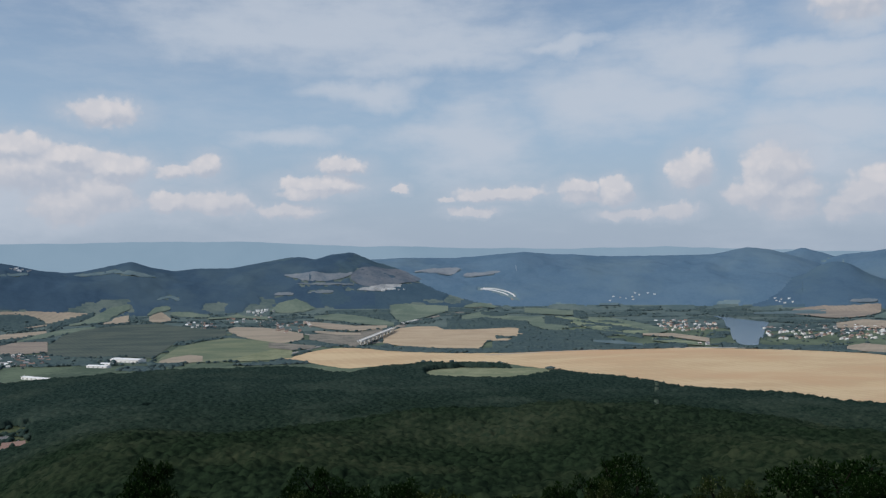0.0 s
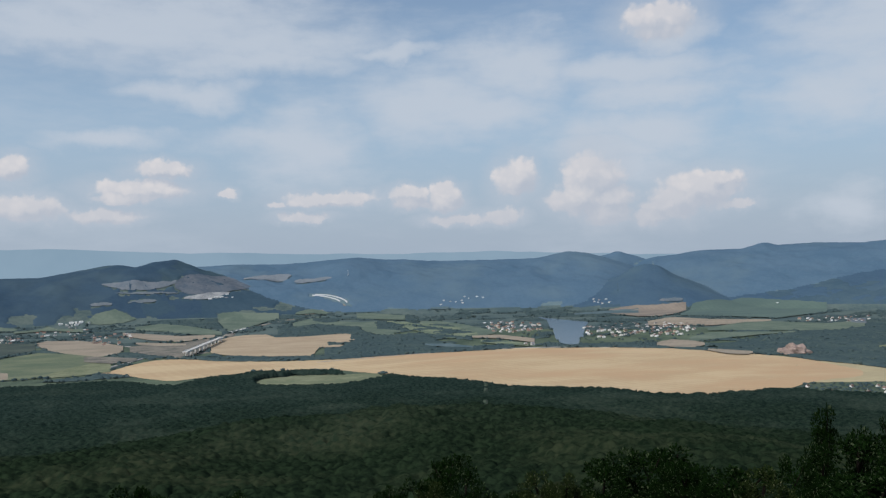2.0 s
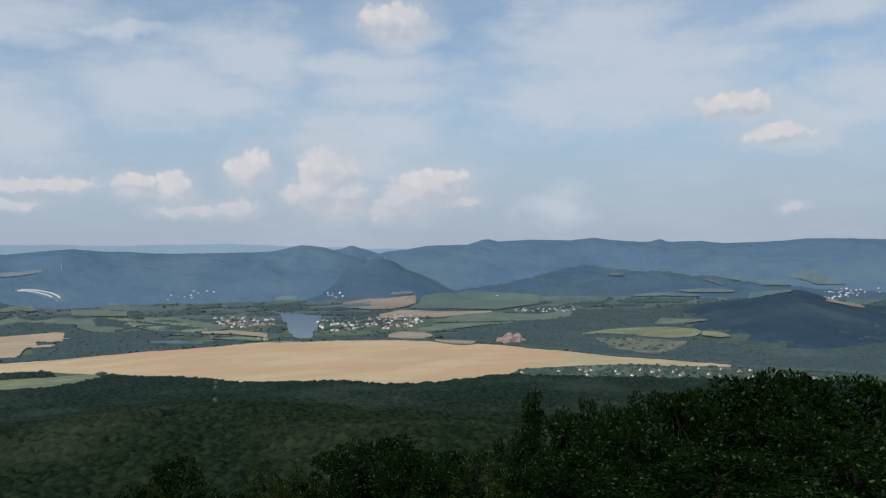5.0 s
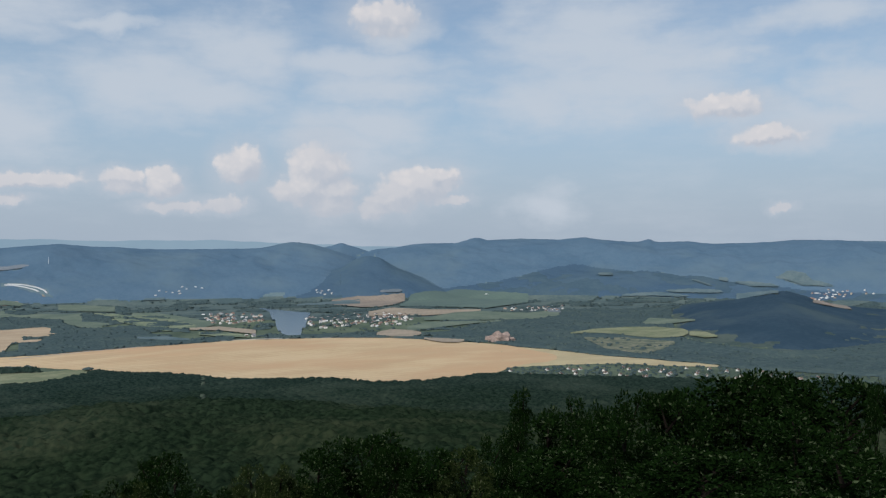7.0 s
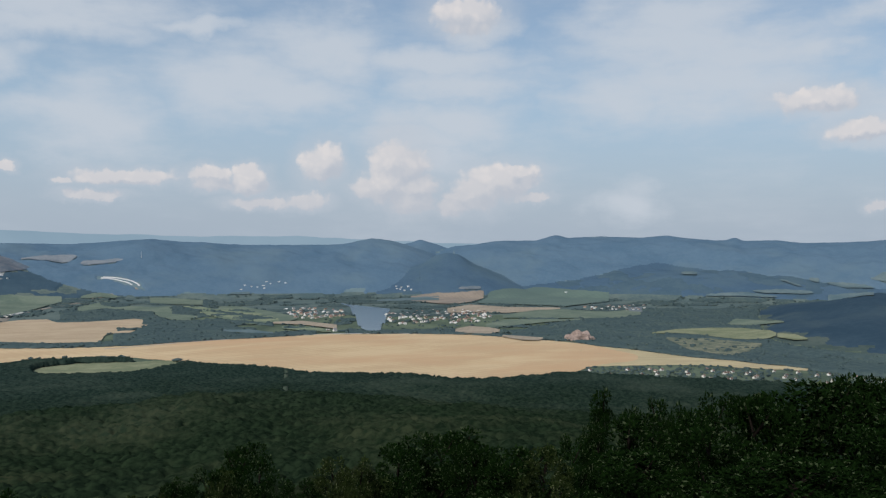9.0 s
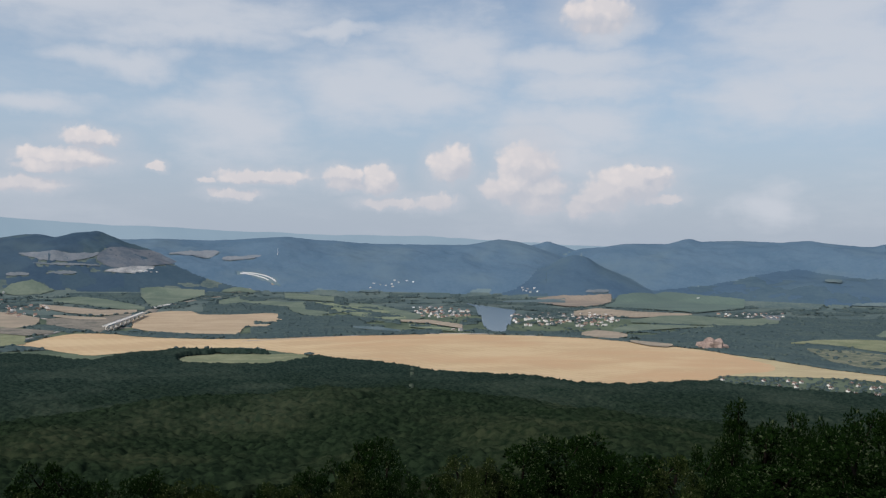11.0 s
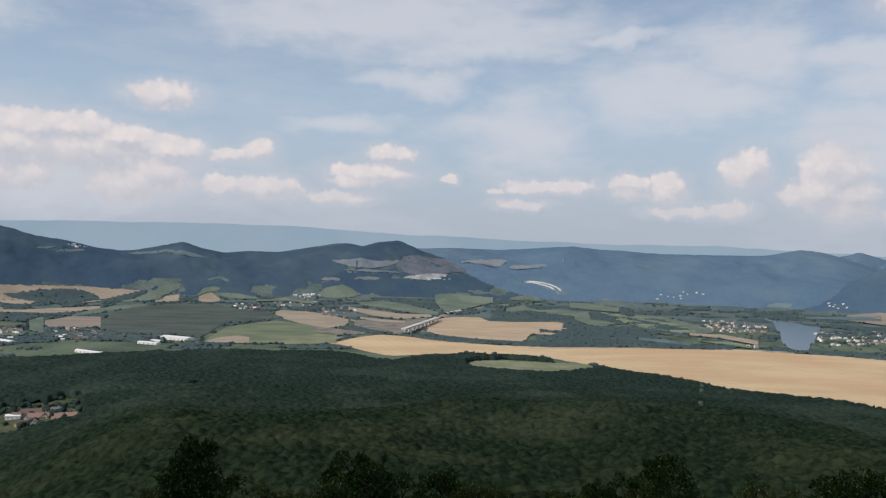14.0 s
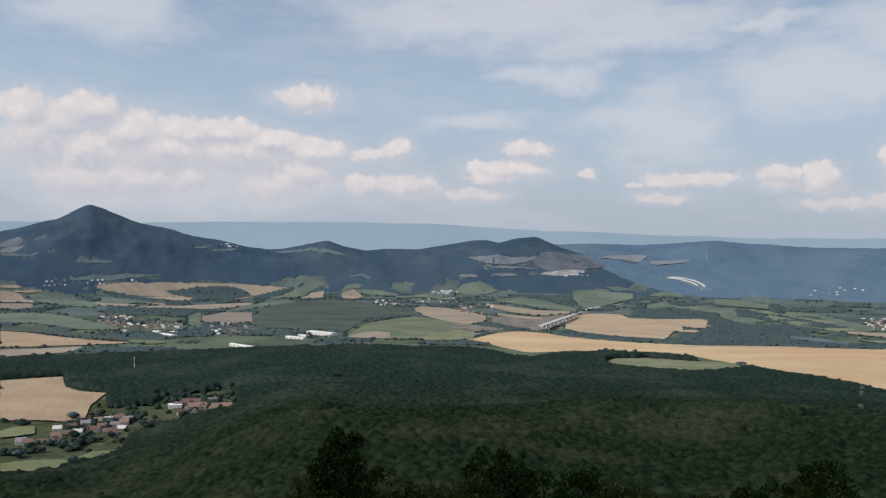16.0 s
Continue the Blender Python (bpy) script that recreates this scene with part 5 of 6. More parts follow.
def far_houses():
    bm, mats = bmesh.new(), [MAT["white_wall"], MAT["cream_wall"], MAT["grey_wall"], MAT["red_roof"], MAT["grey_roof"], MAT["brown_roof"], MAT["pale_roof"], MAT["sheet_roof"]]
    me = bpy.data.meshes.new("far_houses")
    for m in mats:
        me.materials.append(m)
    for kind, az, r, turn in FAR_HOUSES:
        wall, roof, *size = KINDS[kind][:6]
        size = [v * 0.8 for v in size]
        m = pose(*spot(np.array([az]), np.array([r]))[0], 0, 0, turn)
        for piece, mat in ((gable_walls(*size), wall), (gable_roof(*size), roof)):
            made = {v: bm.verts.new(m @ v.co) for v in piece.verts}
            for f in piece.faces:
                bm.faces.new([made[v] for v in f.verts]).material_index = mats.index(MAT[mat])
            piece.free()
    bm.to_mesh(me)
    bm.free()
    tagged(new("far_houses", me), "white and red-roofed houses of distant villages", "houses", kind="stuff")


BRIGHT = ["white_pale", "cream_brown", "white_red", "white_pale", "white_grey", "cream_red", "white_sheet", "grey_brown"]
MIXED = ["white_red", "white_grey", "grey_brown", "cream_brown", "white_pale", "white_grey", "white_sheet"]
PALE = ["white_red", "white_grey", "white_pale", "cream_brown", "white_pale"]
REDDISH = ["white_red", "cream_red", "cream_red", "white_red", "cream_brown"]
# the hamlet in the combe and the red-roofed farm
for kind, az, r, turn in [
    ('white_grey', -39.92, 1176, 25),
    ('white_red', -39.57, 1168, 30),
    ('cream_brown', -38.71, 1164, 25),
    ('white_red', -37.99, 1188, 25),
    ('white_pale', -37.91, 1244, 25),
    ('cream_brown', -37.4, 1200, 35),
    ('cream_brown', -37.06, 1252, 25),
    ('white_grey', -36.29, 1268, 30),
    ('white_red', -35.76, 1216, 35),
    ('white_red', -35.54, 1276, 25),
    ('white_pale', -34.93, 1280, 35),
    ('cream_brown', -35.01, 1200, 30),
    ('white_grey', -34.55, 1236, 30),
    ('white_red', -34.32, 1284, 35),
    ('white_red', -34.01, 1244, 20),
    ('white_pale', -34.16, 1208, 20),
    ('white_grey', -33.78, 1264, 25),
    ('cream_brown', -36.44, 1244, 110),
    ('white_red', -38.13, 1168, 110),
    ('white_pale', -36.74, 1208, 25),
    ('cream_brown', -35.31, 1236, 35),
    ('white_red', -34.7, 1192, 35),
    ('white_red', -30.7, 1320, 10),
    ('barn', -29.9, 1324, 25),
]:
    put_house(kind, az, r, turn, True)
for kind, az, r, turn in [
    ('barn', -29.49, 1288, 20),
    ('white_red', -30.06, 1292, 100),
    ('white_grey', -28.51, 1320, 15),
    ('barn', -27.97, 1232, 30),
    ('cream_red', -28.43, 1228, 30),
    ('cream_red', -30.46, 1264, 40),
    ('white_red', -29.7, 1244, 110),
    ('cream_red', -29.08, 1288, 100),
    ('white_flat', -30.86, 1320, 15),
]:
    put_house(kind, az, r, turn, True)
village([(-17.76, 3260, 3500), (-16.77, 3180, 3530), (-15.88, 3200, 3480)], 30, BRIGHT, spacing=12, joined=True)
village([(-15.15, 3370, 3770), (-14.92, 3340, 3770), (-14.68, 3320, 3770), (-14.44, 3290, 3770), (-14.21, 3260, 3770), (-13.97, 3240, 3770), (-13.73, 3220, 3770), (-13.49, 3200, 3770), (-13.25, 3200, 3770), (-13.01, 3200, 3770), (-12.77, 3200, 3770), (-12.53, 3210, 3780), (-12.29, 3210, 3780), (-12.05, 3210, 3780)], 26, BRIGHT, joined=True)
village([(-13.22, 3780, 3790), (-12.98, 3780, 3790), (-12.75, 3780, 3790), (-12.51, 3780, 3790), (-12.27, 3770, 3790), (-12.04, 3770, 3790)], 4, ["white_flat"], spacing=16, joined=True)
village([(-12.05, 2980, 3370), (-10.94, 2880, 3400), (-9.63, 2940, 3320)], 34, ["cream_brown", "white_pale", "white_red", "cream_brown"], spacing=14)
village([(13.46, 2890, 3210), (14.59, 2820, 3240), (16.07, 2830, 3200), (17.55, 2880, 3100)], 46, BRIGHT, spacing=13)
village([(13.46, 2890, 3210), (14.59, 2820, 3240), (16.07, 2830, 3200), (17.55, 2880, 3100)], 18, BRIGHT, spacing=11, joined=True)
village([(20.25, 2660, 2960), (21.5, 2600, 3040), (23.24, 2700, 3110), (24.27, 2780, 3080)], 42, BRIGHT, spacing=14)
village([(20.25, 2660, 2960), (21.5, 2600, 3040), (23.24, 2700, 3110), (24.27, 2780, 3080)], 16, BRIGHT, spacing=11, joined=True)
village([(24.27, 2680, 3080), (25.28, 2630, 3140), (26.61, 2680, 3100), (27.44, 2870, 3070)], 44, BRIGHT, spacing=14)
village([(24.27, 2680, 3080), (25.28, 2630, 3140), (26.61, 2680, 3100), (27.44, 2870, 3070)], 16, BRIGHT, spacing=11, joined=True)
village([(16.25, 2400, 2490), (17.17, 2380, 2460)], 4, PALE)
village([(33.74, 3140, 3370), (35.47, 3160, 3450), (37.94, 3240, 3480)], 34, BRIGHT, joined=True)
village([(53.0, 3010, 4000), (53.21, 3020, 4000), (53.42, 3030, 4000), (53.63, 3040, 4000), (53.84, 3040, 4000), (54.04, 3090, 4000), (54.25, 3870, 4000), (54.46, 3880, 4000), (54.67, 3880, 4000), (54.87, 3890, 4000), (55.08, 3900, 4000), (55.28, 3910, 4000), (55.49, 3930, 3990), (55.69, 3940, 3990)], 44, ["white_red", "cream_red", "white_pale", "white_flat"], joined=True)
village([(56.31, 3970, 4010), (56.48, 3970, 4010), (56.66, 3970, 4000), (56.83, 3960, 4000), (57.01, 3960, 4000)], 3, PALE, joined=True)
village([(34.07, 1490, 1580), (37.32, 1470, 1630), (40.71, 1480, 1660), (43.28, 1500, 1690)], 18, ["cottage"], spacing=20)
village([(42.19, 1520, 1690), (44.73, 1530, 1710), (48.26, 1550, 1730), (55.0, 1500, 1740)], 26, ["cottage"], spacing=20)
village([(-35.72, 2720, 2930), (-34.28, 2440, 2950), (-32.75, 2360, 2790), (-30.48, 2300, 2560)], 52, MIXED, spacing=15)
village([(-35.72, 2720, 2930), (-34.28, 2440, 2950), (-32.75, 2360, 2790), (-30.48, 2300, 2560)], 40, BRIGHT, spacing=12, joined=True)
village([(-28.87, 2390, 2520), (-27.79, 2300, 2610), (-25.96, 2340, 2550)], 22, MIXED, spacing=15)
village([(-28.87, 2390, 2520), (-27.79, 2300, 2610), (-25.96, 2340, 2550)], 16, BRIGHT, spacing=12, joined=True)
village([(-28.1, 4160, 4240), (-27.87, 4170, 4260), (-27.64, 4180, 4270), (-27.41, 4180, 4300), (-27.18, 4200, 4310), (-26.95, 4220, 4350), (-26.72, 4230, 4880)], 9, ["white_grey", "white_flat"], spacing=22, joined=True)
village([(-38.69, 3808, 3844), (-37.48, 3804, 3836)], 11, ["white_grey", "cream_brown", "white_pale"], joined=True)
village([(-36.22, 3812, 3828), (-35.19, 3808, 3828)], 6, ["white_pale", "white_grey"], joined=True)
village([(-33.64, 3824, 3832), (-33.16, 3824, 3836)], 2, ["white_pale"], joined=True)
village([(-13.90, 3764, 3788), (-12.54, 3768, 3788)], 6, ["white_flat", "white_pale"], joined=True)
village([(10.44, 3860, 3910), (10.67, 3860, 3920), (10.91, 3860, 3920), (11.14, 3870, 3930), (11.38, 3870, 3930), (11.61, 3870, 3940), (11.85, 3870, 3940), (12.09, 3880, 3950), (12.32, 3880, 3950), (12.56, 3890, 3960), (12.8, 3900, 3960), (13.04, 3900, 3960), (13.28, 3910, 3970), (13.52, 3910, 3970)], 10, ["white_pale", "white_grey", "white_sheet"], spacing=24, joined=True)
village([(20.77, 3810, 3900), (21.03, 3810, 3890), (21.29, 3810, 3880), (21.55, 3810, 3880), (21.81, 3810, 3870), (22.07, 3800, 3870)], 7, ["white_pale", "white_grey", "white_sheet"], joined=True)
village([(-5.29, 3910, 3940), (-5.05, 3920, 3940), (-4.8, 3920, 3950), (-4.56, 3920, 3960), (-4.32, 3930, 3960), (-4.07, 3940, 3970), (-3.83, 3940, 3980), (-3.59, 3940, 3980), (-3.34, 3950, 3990), (-3.1, 3950, 4000)], 8, ["white_flat", "white_grey"], spacing=22, joined=True)
village([(32.48, 3840, 3870), (32.71, 3840, 3870)], 1, ["white_flat"], joined=True)

far_houses()


def hall(az, r, length, depth, height, turn, label):
    """A long hall with a low pale roof, on a plinth."""
    h = thing("warehouse", label, "warehouse")
    w = part("wall", gable_walls(length, depth, height, height + 1.6), MAT["white_wall"], h)
    part("roof", gable_roof(length, depth, height, height + 1.6, 0.4), MAT["sheet_roof"], h, "pale sheet metal roof")
    for i in range(int(length / 14)):
        x = -length / 2 + 7 + i * 14
        part("gate", box(bmesh.new(), x - 2, x + 2, -depth / 2 - 0.06, -depth / 2 + 0.1, 0, 3.6), MAT["grey_wall"], w)
    h.matrix_basis = pose(*spot(np.array([az]), np.array([r]))[0], 0, 0, turn)


hall(-21.36, 2296, 92, 28, 8, -22, "long white warehouse hall at the forest edge")
hall(-23.12, 2208, 60, 16, 5, -18, "low white shed beside the warehouse")
hall(-22.63, 2244, 30, 14, 5, -18, "small pale shed beside the warehouse")
hall(-26.61, 2048, 92, 14, 5, -27, "long low greenhouse with a white roof")
hall(-31.36, 2312, 62, 18, 6, -30, "white factory hall in the village")
hall(-32.06, 2376, 30, 14, 6, -30, "small white workshop in the village")


# ---- roads ----
def ribbon(name, label, way, width, mat, lift=1.6, wooded=False):
    """A road laid on the ground along bearings and distances; wooded adds the stands' height."""
    a, r = np.array([w[0] for w in way]), np.array([w[1] for w in way])
    t = np.linspace(0, len(way) - 1, len(way) * 14)
    # a smooth line through the points
    x0, y0 = r * np.sin(np.radians(a)), r * np.cos(np.radians(a))
    x, y = np.interp(t, np.arange(len(way)), x0), np.interp(t, np.arange(len(way)), y0)
    k = np.ones(9) / 9
    x, y = np.convolve(np.pad(x, 4, mode="edge"), k, "valid"), np.convolve(np.pad(y, 4, mode="edge"), k, "valid")
    dx, dy = np.gradient(x), np.gradient(y)
    d = np.hypot(dx, dy)
    rows = []
    for s, low in ((-0.5, 1.5), (-0.46, 0), (0, -0.1), (0.46, 0), (0.5, 1.5)):
        px, py = x - dy / d * s * width, y + dx / d * s * width
        rows.append(np.stack([px, py, terrain(np.degrees(np.arctan2(px, py)), np.hypot(px, py)) + lift - low + (stand_height(np.degrees(np.arctan2(px, py)), np.hypot(px, py)) if wooded else 0)], -1))
    p = np.stack(rows, 1)
    return tagged(new(name, mesh_of(name, p.reshape(-1, 3), grid_faces(len(t), 5), 4, mat, True)), label, "road", kind="structure")


ribbon("road", "graded earth bed of the unfinished motorway", [(-8.7, 2584), (-7.18, 2564), (-5.96, 2516), (-5.08, 2540)], 42, MAT["earth"])
ribbon("road", "graded earth bed of the unfinished motorway", [(-4.1, 2830), (-3.8, 2980), (-3.5, 3120)], 36, MAT["earth"])
ribbon("road", "graded earth bed of the motorway climbing through meadows", [(-2.45, 3300), (-1.0, 3520), (0.8, 3740), (2.4, 3850), (4.2, 3900)], 22, MAT["earth"])
ribbon("road", "pale motorway carriageway curving on the wooded slope", [(1.85, 3994), (2.72, 3984), (3.5, 3958), (3.8, 3930)], 7, MAT["paving"])
ribbon("road", "pale motorway carriageway curving on the wooded slope", [(2.0, 4002), (2.9, 3998), (3.68, 3978), (4.1, 3942), (4.25, 3916)], 7, MAT["paving"])
ribbon("road", "pale country road through the fields", [(-13.19, 2224), (-11.71, 2264), (-9.84, 2388), (-8.13, 2560)], 11, MAT["asphalt"])
# no gap in the canopy: strip raised to crown height to fit the view
ribbon("clearing", "scrub strip at crown height in place of a cable clearing", [(13.5, 1130), (13.52, 1300), (13.55, 1450), (13.57, 1570)], 7, MAT["scrub"], 9.8, True)
ribbon("track", "farm track along the field edge", [(-7.18, 2664), (-8.7, 2724), (-10.2, 2864), (-11.69, 2972)], 9, MAT["asphalt"])
ribbon("track", "pale field track along the hedge", [(1.72, 2148), (7.49, 2236), (11.97, 2324), (17.42, 2376), (22.71, 2324)], 5, MAT["asphalt"])


# ---- the motorway viaduct ----
def viaduct(a0, r0, a1, r1, high0, high1, width, piers, label):
    p0, p1 = Vector(spot(np.array([a0]), np.array([r0]))[0]), Vector(spot(np.array([a1]), np.array([r1]))[0])
    q0, q1 = p0 + Vector((0, 0, high0)), p1 + Vector((0, 0, high1))
    way = (q1 - q0)
    length = math.hypot(way.x, way.y)
    turn = math.degrees(math.atan2(way.y, way.x))
    slope = way.z / length
    v = thing("viaduct", label, "bridge")
    v.matrix_basis = pose(*q0, 0, 0, turn)

    def slab(y0, y1, z0, z1):
        bm = box(bmesh.new(), 0, length, y0, y1, z0, z1)
        for w in bm.verts:
            w.co.z += w.co.x * slope
        return bm
    deck = part("deck", slab(-width / 2, width / 2, -0.5, 0.0), MAT["concrete"], v, "pale new concrete deck")
    for s in (-1, 1):
        part("parapet", slab(min(s * width / 2, s * (width / 2 - 0.5)), max(s * width / 2, s * (width / 2 - 0.5)), 0.0, 1.3), MAT["concrete"], deck)
        part("girder", slab(s * width / 4 - 2.2, s * width / 4 + 2.2, -3.4, -0.5), MAT["concrete"], v)
    for i in range(piers):
        x = length * (i + 0.5) / piers
        pos = q0 + way * (x / length)
        base = float(terrain(np.array([math.degrees(math.atan2(pos.x, pos.y))]), np.array([math.hypot(pos.x, pos.y)]))[0]) - pos.z - 2 + x * slope
        for s in (-1, 1):
            bm = bmesh.new()
            c = s * width / 4
            top = x * slope - 3.4
            for z, g in ((base, 1.9), (top - 2, 1.5), (top, 2.4)):
                for ax, ay in ((-0.7, -1), (0.7, -1), (0.7, 1), (-0.7, 1)):
                    bm.verts.new((x + ax * g, c + ay * g, z))
            bm.verts.ensure_lookup_table()
            w = bm.verts
            for k in (0, 4):
                for j in range(4):
                    bm.faces.new((w[k + j], w[k + (j + 1) % 4], w[k + 4 + (j + 1) % 4], w[k + 4 + j]))
            bm.faces.new((w[8], w[9], w[10], w[11]))
            part("pier", bm, MAT["concrete"], v)
    return v


viaduct(-6.45, 2400, -4.1, 2840, 19, 15, 15, 9, "long pale concrete motorway viaduct on paired piers")
viaduct(-3.5, 3140, -2.45, 3290, 5, 5, 18, 3, "short pale concrete motorway bridge")


# ---- an outcrop, a mast, lone trees in the fields ----
def outcrop(az, r, wide, tall):
    v, f = ico(4)
    d = np.array([1 + 0.30 * noise.noise(Vector(p) * 2.1) + 0.14 * noise.noise(Vector(p) * 6) for p in v])
    p = v * d[:, None] * np.array([wide / 2, wide / 2.6, tall])
    at = spot(np.array([az]), np.array([r]))[0]
    me = mesh_of("rock_outcrop", p, f, 3, MAT["redrock"])
    ob = tagged(new("rock_outcrop", me), "bare reddish rock outcrop above a disused pit", "rock")
    ob.matrix_basis = pose(at[0], at[1], at[2], 0, 0, -az)


def mast(az, r, tall):
    m = thing("radio_mast", "thin white mast standing above the woods", "mast")
    bm = bmesh.new()
    bmesh.ops.create_cone(bm, segments=8, radius1=0.8, radius2=0.35, depth=tall, cap_ends=True, matrix=Matrix.Translation((0, 0, tall / 2)))
    part("shaft", bm, MAT["white_wall"], m)
    for z in (0.7, 0.85):
        bm = bmesh.new()
        bmesh.ops.create_cone(bm, segments=12, radius1=1.2, radius2=1.2, depth=0.8, cap_ends=True, matrix=Matrix.Translation((0, 0, tall * z)))
        part("platform", bm, MAT["steel"], m)
    m.matrix_basis = pose(*spot(np.array([az]), np.array([r]))[0])


def field_tree(az, r, wide, tall, label):
    t = thing("tree", label, "tree")
    bm = bmesh.new()
    bmesh.ops.create_cone(bm, segments=8, radius1=0.5, radius2=0.3, depth=tall * 0.5, cap_ends=True, matrix=Matrix.Translation((0, 0, tall * 0.2)))
    part("trunk", bm, MAT["bark"], t)
    shapes, f = crown_shapes(2, 7, 0.35)
    vs, fs, k = [], [], 0
    for i, s in enumerate(shapes):
        a = i * 2.4
        off = np.array([math.cos(a) * wide * 0.27 * (i > 0), math.sin(a) * wide * 0.27 * (i > 0), tall * (0.62 if i == 0 else 0.42 + 0.05 * (i % 3))])
        vs.append(s * np.array([wide * 0.55, wide * 0.55, tall * 0.55]) + off)
        fs.append(f + k)
        k += len(s)
    ob = new("crown", mesh_of("crown", np.concatenate(vs), np.concatenate(fs), 3, MAT["wood_valley"], True))
    ob.parent = t
    t.matrix_basis = pose(*spot(np.array([az]), np.array([r]))[0])


outcrop(33.44, 2184, 74, 25)
mast(-33.43, 1728, 32)
mast(4.33, 4184, 34)
field_tree(6.54, 1800, 20, 9, "lone round tree in an open field")
field_tree(-37.03, 1316, 16, 13, "lone round tree in an open field")
field_tree(-40.1, 1100, 14, 11, "lone round tree in an open field")
field_tree(-35.28, 1072, 11, 9, "lone round tree in an open field")
field_tree(-37.09, 1068, 12, 10, "lone round tree in an open field")
field_tree(-34.78, 1260, 14, 11, "lone round tree in an open field")
put_house("white_sheet", -19.92, 1396, 25, True)


# ---- the trees just below the lookout, leaf by leaf ----
def limb(bm, a, b, ra, rb, sides=7):
    """A tapered limb from a to b."""
    way = (b - a).normalized()
    side = way.cross(Vector((0.3, 0.9, 0.2))).normalized()
    up = way.cross(side)
    rings = []
    for p, r in ((a, ra), (a.lerp(b, 0.5) + side * ra * 0.5, (ra + rb) / 2), (b, rb)):
        rings.append([bm.verts.new(p + (side * math.cos(6.2832 * i / sides) + up * math.sin(6.2832 * i / sides)) * r) for i in range(sides)])
    for lo, hi in zip(rings, rings[1:]):
        for i in range(sides):
            j = (i + 1) % sides
            bm.faces.new((lo[i], lo[j], hi[j], hi[i]))


def leafy_tree(seed, label, leaf_mat, tall=8.0, spread=2.4, clumps=34, leaves=500, leaf=0.12, spire=0.0):
    """A broadleaf tree: trunk, limbs, and sprays of single leaves at the ends of the limbs."""
    dice = np.random.default_rng(seed)
    t = thing("oak_tree", label, "tree", "trees below the lookout")
    bm = bmesh.new()
    limb(bm, Vector((0, 0, -1)), Vector((0.15, 0.1, tall * 0.62)), 0.17, 0.08)
    part("trunk", bm, MAT["bark"], t)
    verts, faces, count = [], [], 0
    for c in range(clumps):
        a = dice.uniform(0, 6.283)
        h = dice.uniform(0.12, 1.0) ** 0.8 if c > 4 else 0.86 + 0.03 * c
        wide = spread * (1 - max(0, h - 0.45) ** 1.5 * (1.6 + spire)) * dice.uniform(0.35, 1.0)
        centre = np.array([math.cos(a) * wide, math.sin(a) * wide, tall * (0.12 + 0.83 * h)])
        if c % 4 == 0:
            bm = bmesh.new()
            limb(bm, Vector((0.05, 0.03, max(0.5, centre[2] - wide * 0.9 - 0.3))), Vector(centre), 0.055, 0.015, 5)
            part("limb", bm, MAT["bark"], t)
        size = dice.uniform(0.24, 0.66) * (0.75 if h > 0.85 else 1)
        n = int(leaves * size ** 1.5 * 1.3)
        way = dice.normal(size=(n, 3))
        way /= np.linalg.norm(way, axis=1)[:, None]
        p = centre + way * (size * dice.uniform(0.35, 1.0, n) ** 0.5)[:, None] * np.array([1, 1, 0.75])
        out = way * 0.6 + dice.normal(size=(n, 3)) * 0.5 + np.array([0, 0, 0.35])
        out /= np.linalg.norm(out, axis=1)[:, None]
        side = np.cross(out, dice.normal(size=(n, 3)))
        side /= np.linalg.norm(side, axis=1)[:, None]
        ln = leaf * dice.uniform(0.5, 1.6, n)[:, None]
        mid = p + out * ln * 0.5 + np.cross(out, side) * ln * 0.12
        quad = np.stack([p, mid + side * ln * 0.24, p + out * ln, mid - side * ln * 0.24], 1)
        verts.append(quad.reshape(-1, 3))
        faces.append(np.arange(n * 4).reshape(n, 4) + count)
        count += n * 4
    crown = new("crown", mesh_of("crown", np.concatenate(verts), np.concatenate(faces), 4, leaf_mat))
    crown.parent = t
    return t


OAKS = []


def near_tree(kind, az, r, top, wide, turn=0.0):
    """Sets a tree by its bearing, distance, height of its top and width."""
    foot = float(terrain(np.array([az]), np.array([r]))[0])
    tall = (top - foot) * 1.02
    m = pose(r * math.sin(radians(az)), r * math.cos(radians(az)), foot, 0, 0, turn) @ Matrix.Diagonal((wide / 4.8, wide / 4.8, tall / 8.0, 1))
    if OAKS[kind][1]:
        OAKS[kind][0].matrix_basis = m
        OAKS[kind][1] = False
        return
    ob = copy_thing(OAKS[kind][0], pose(0, 0, 0))
    ob.matrix_basis = m


OAKS.append([leafy_tree(1, "oak with dense leaves below the lookout, darkened as in shade", MAT["leaf_oak"], clumps=60), True])
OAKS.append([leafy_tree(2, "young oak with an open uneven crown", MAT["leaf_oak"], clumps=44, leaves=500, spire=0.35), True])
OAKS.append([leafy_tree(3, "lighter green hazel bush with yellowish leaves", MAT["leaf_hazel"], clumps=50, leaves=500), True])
OAKS.append([leafy_tree(5, "broad oak crown merging with its neighbours, darkened as in shade", MAT["leaf_oak"], clumps=84, leaves=480), True])
near_tree(1, 35.0, 38.0, 263.70, 3.0, 100)
near_tree(1, 36.9, 36.1, 263.25, 3.0, 90)
near_tree(1, 38.4, 38.0, 263.37, 3.0, 356)
near_tree(1, 39.8, 37.0, 263.31, 2.5, 262)
near_tree(0, 36.7, 34.2, 262.99, 5.8, 55)
near_tree(0, 42.2, 37.0, 263.64, 4.1, 350)
near_tree(0, 40.5, 35.1, 263.19, 4.5, 35)
near_tree(3, 45.3, 38.0, 263.49, 5.5, 225)
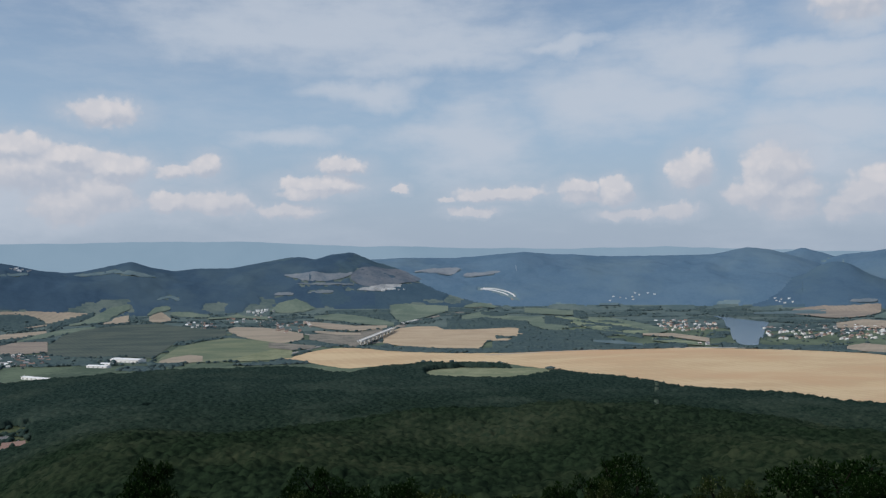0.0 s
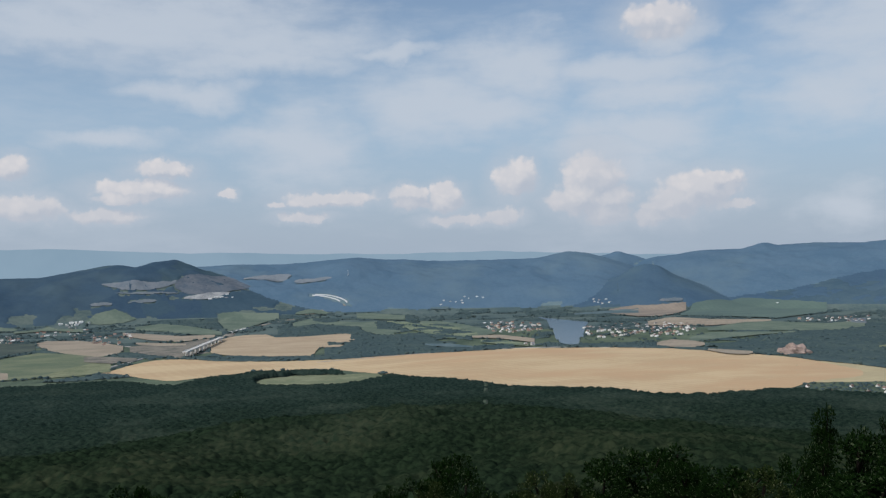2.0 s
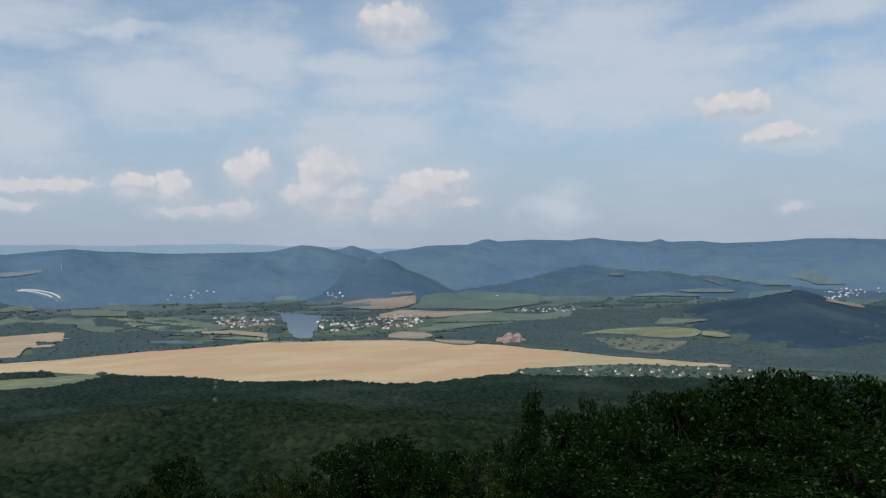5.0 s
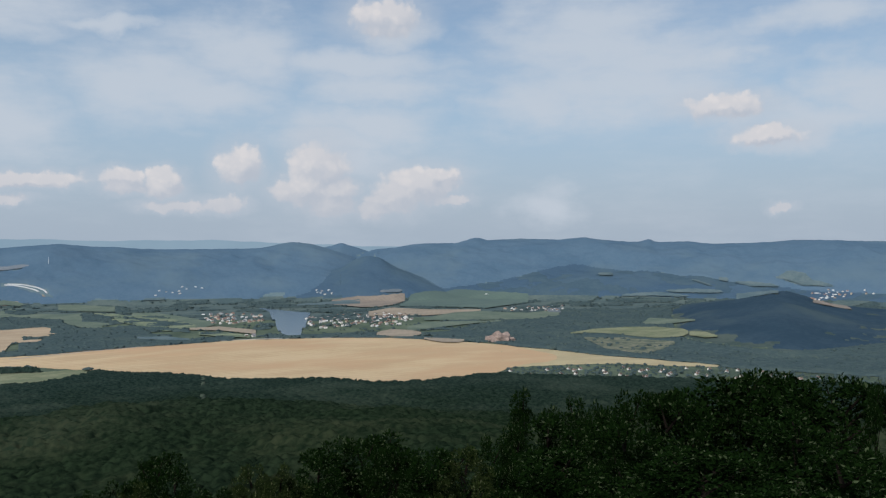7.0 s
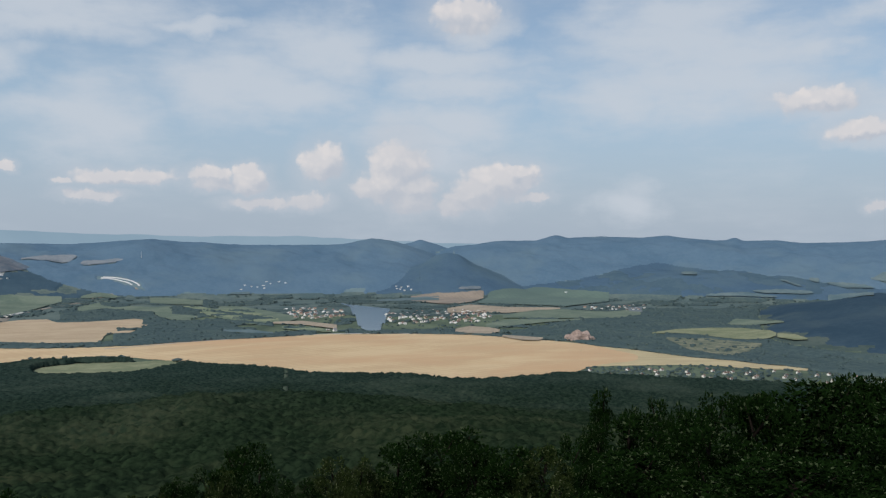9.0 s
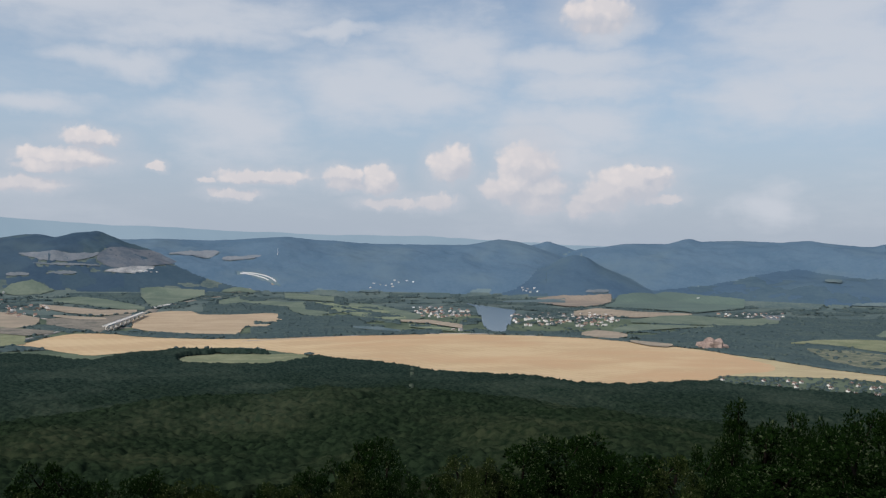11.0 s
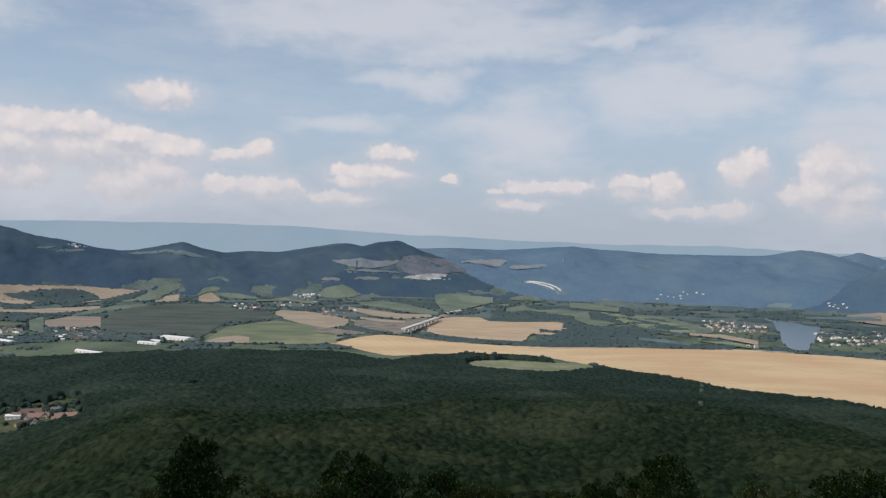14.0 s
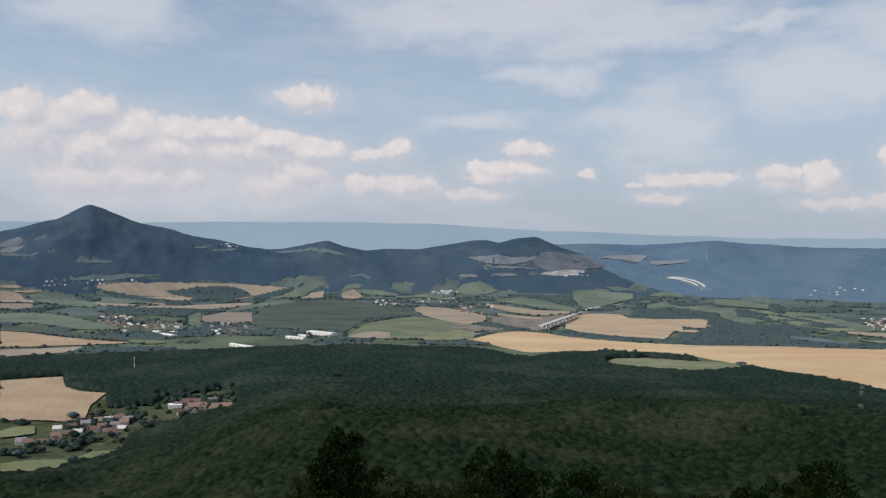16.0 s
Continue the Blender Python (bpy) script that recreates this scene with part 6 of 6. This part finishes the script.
near_tree(0, 49.6, 39.9, 264.26, 7.1, 20)
near_tree(3, 49.3, 41.8, 263.76, 13.4, 310)
near_tree(0, 44.5, 36.1, 263.56, 5.8, 85)
near_tree(3, 54.9, 34.2, 264.89, 7.5, 60)
near_tree(0, 41.6, 28.5, 264.12, 4.8, 245)
near_tree(0, 52.3, 28.5, 264.57, 6.3, 220)
near_tree(1, 56.7, 32.3, 265.49, 1.6, 106)
near_tree(0, 25.7, 32.3, 262.60, 6.3, 220)
near_tree(0, 21.9, 30.4, 262.73, 4.6, 240)
near_tree(3, 37.3, 23.8, 264.10, 4.8, 160)
near_tree(0, 30.3, 25.6, 263.77, 4.3, 340)
near_tree(3, 46.5, 21.8, 264.72, 5.5, 110)
near_tree(0, 54.8, 20.9, 265.19, 5.3, 60)
near_tree(2, -22.5, 26.0, 262.73, 2.1, 249)
near_tree(1, -20.3, 30.0, 263.39, 2.6, 329)
near_tree(0, -20.0, 28.0, 262.98, 3.4, 341)
near_tree(0, -19.6, 30.0, 263.20, 3.0, 356)
near_tree(0, -17.9, 27.0, 262.67, 2.3, 58)
near_tree(2, -15.5, 24.0, 263.18, 2.3, 145)
near_tree(2, -13.4, 23.0, 263.28, 2.1, 224)
near_tree(2, -10.9, 25.0, 263.13, 2.2, 317)
near_tree(0, -9.7, 30.0, 262.59, 3.0, 359)
near_tree(1, -8.4, 28.0, 262.82, 3.4, 50)
near_tree(0, -6.2, 24.0, 263.39, 2.1, 128)
near_tree(0, -3.6, 26.0, 262.90, 2.6, 227)
near_tree(0, -3.3, 27.0, 262.73, 3.2, 239)
near_tree(2, -1.5, 24.0, 263.37, 2.1, 303)
near_tree(2, -0.6, 24.0, 263.17, 2.1, 337)
near_tree(2, 0.2, 22.0, 263.72, 2.1, 5)
near_tree(0, 4.4, 24.0, 263.03, 2.1, 162)
near_tree(2, 4.5, 22.0, 263.68, 2.1, 166)
near_tree(2, 6.3, 24.0, 263.16, 2.1, 234)
near_tree(0, 6.9, 24.0, 263.46, 2.1, 256)
near_tree(0, 8.7, 28.0, 262.63, 2.2, 320)
near_tree(2, 9.6, 24.0, 263.62, 2.1, 355)
near_tree(1, 10.2, 32.0, 262.42, 2.5, 17)
near_tree(0, 10.9, 30.0, 262.89, 3.0, 43)
near_tree(0, 12.0, 26.0, 263.42, 2.1, 85)
near_tree(0, 14.5, 23.0, 263.53, 2.1, 175)
near_tree(2, 16.8, 28.0, 262.89, 2.2, 259)
near_tree(2, 18.6, 26.0, 263.30, 2.3, 329)
near_tree(0, 21.2, 27.0, 263.21, 3.2, 66)
near_tree(0, 24.1, 30.0, 263.09, 3.9, 173)
near_tree(3, 26.3, 28.0, 263.23, 2.7, 252)
near_tree(0, 28.7, 26.0, 263.65, 2.9, 342)
near_tree(2, 31.1, 25.0, 263.92, 2.7, 68)
near_tree(0, 33.0, 29.0, 263.33, 2.2, 140)
near_tree(0, 34.6, 30.0, 263.56, 2.0, 198)
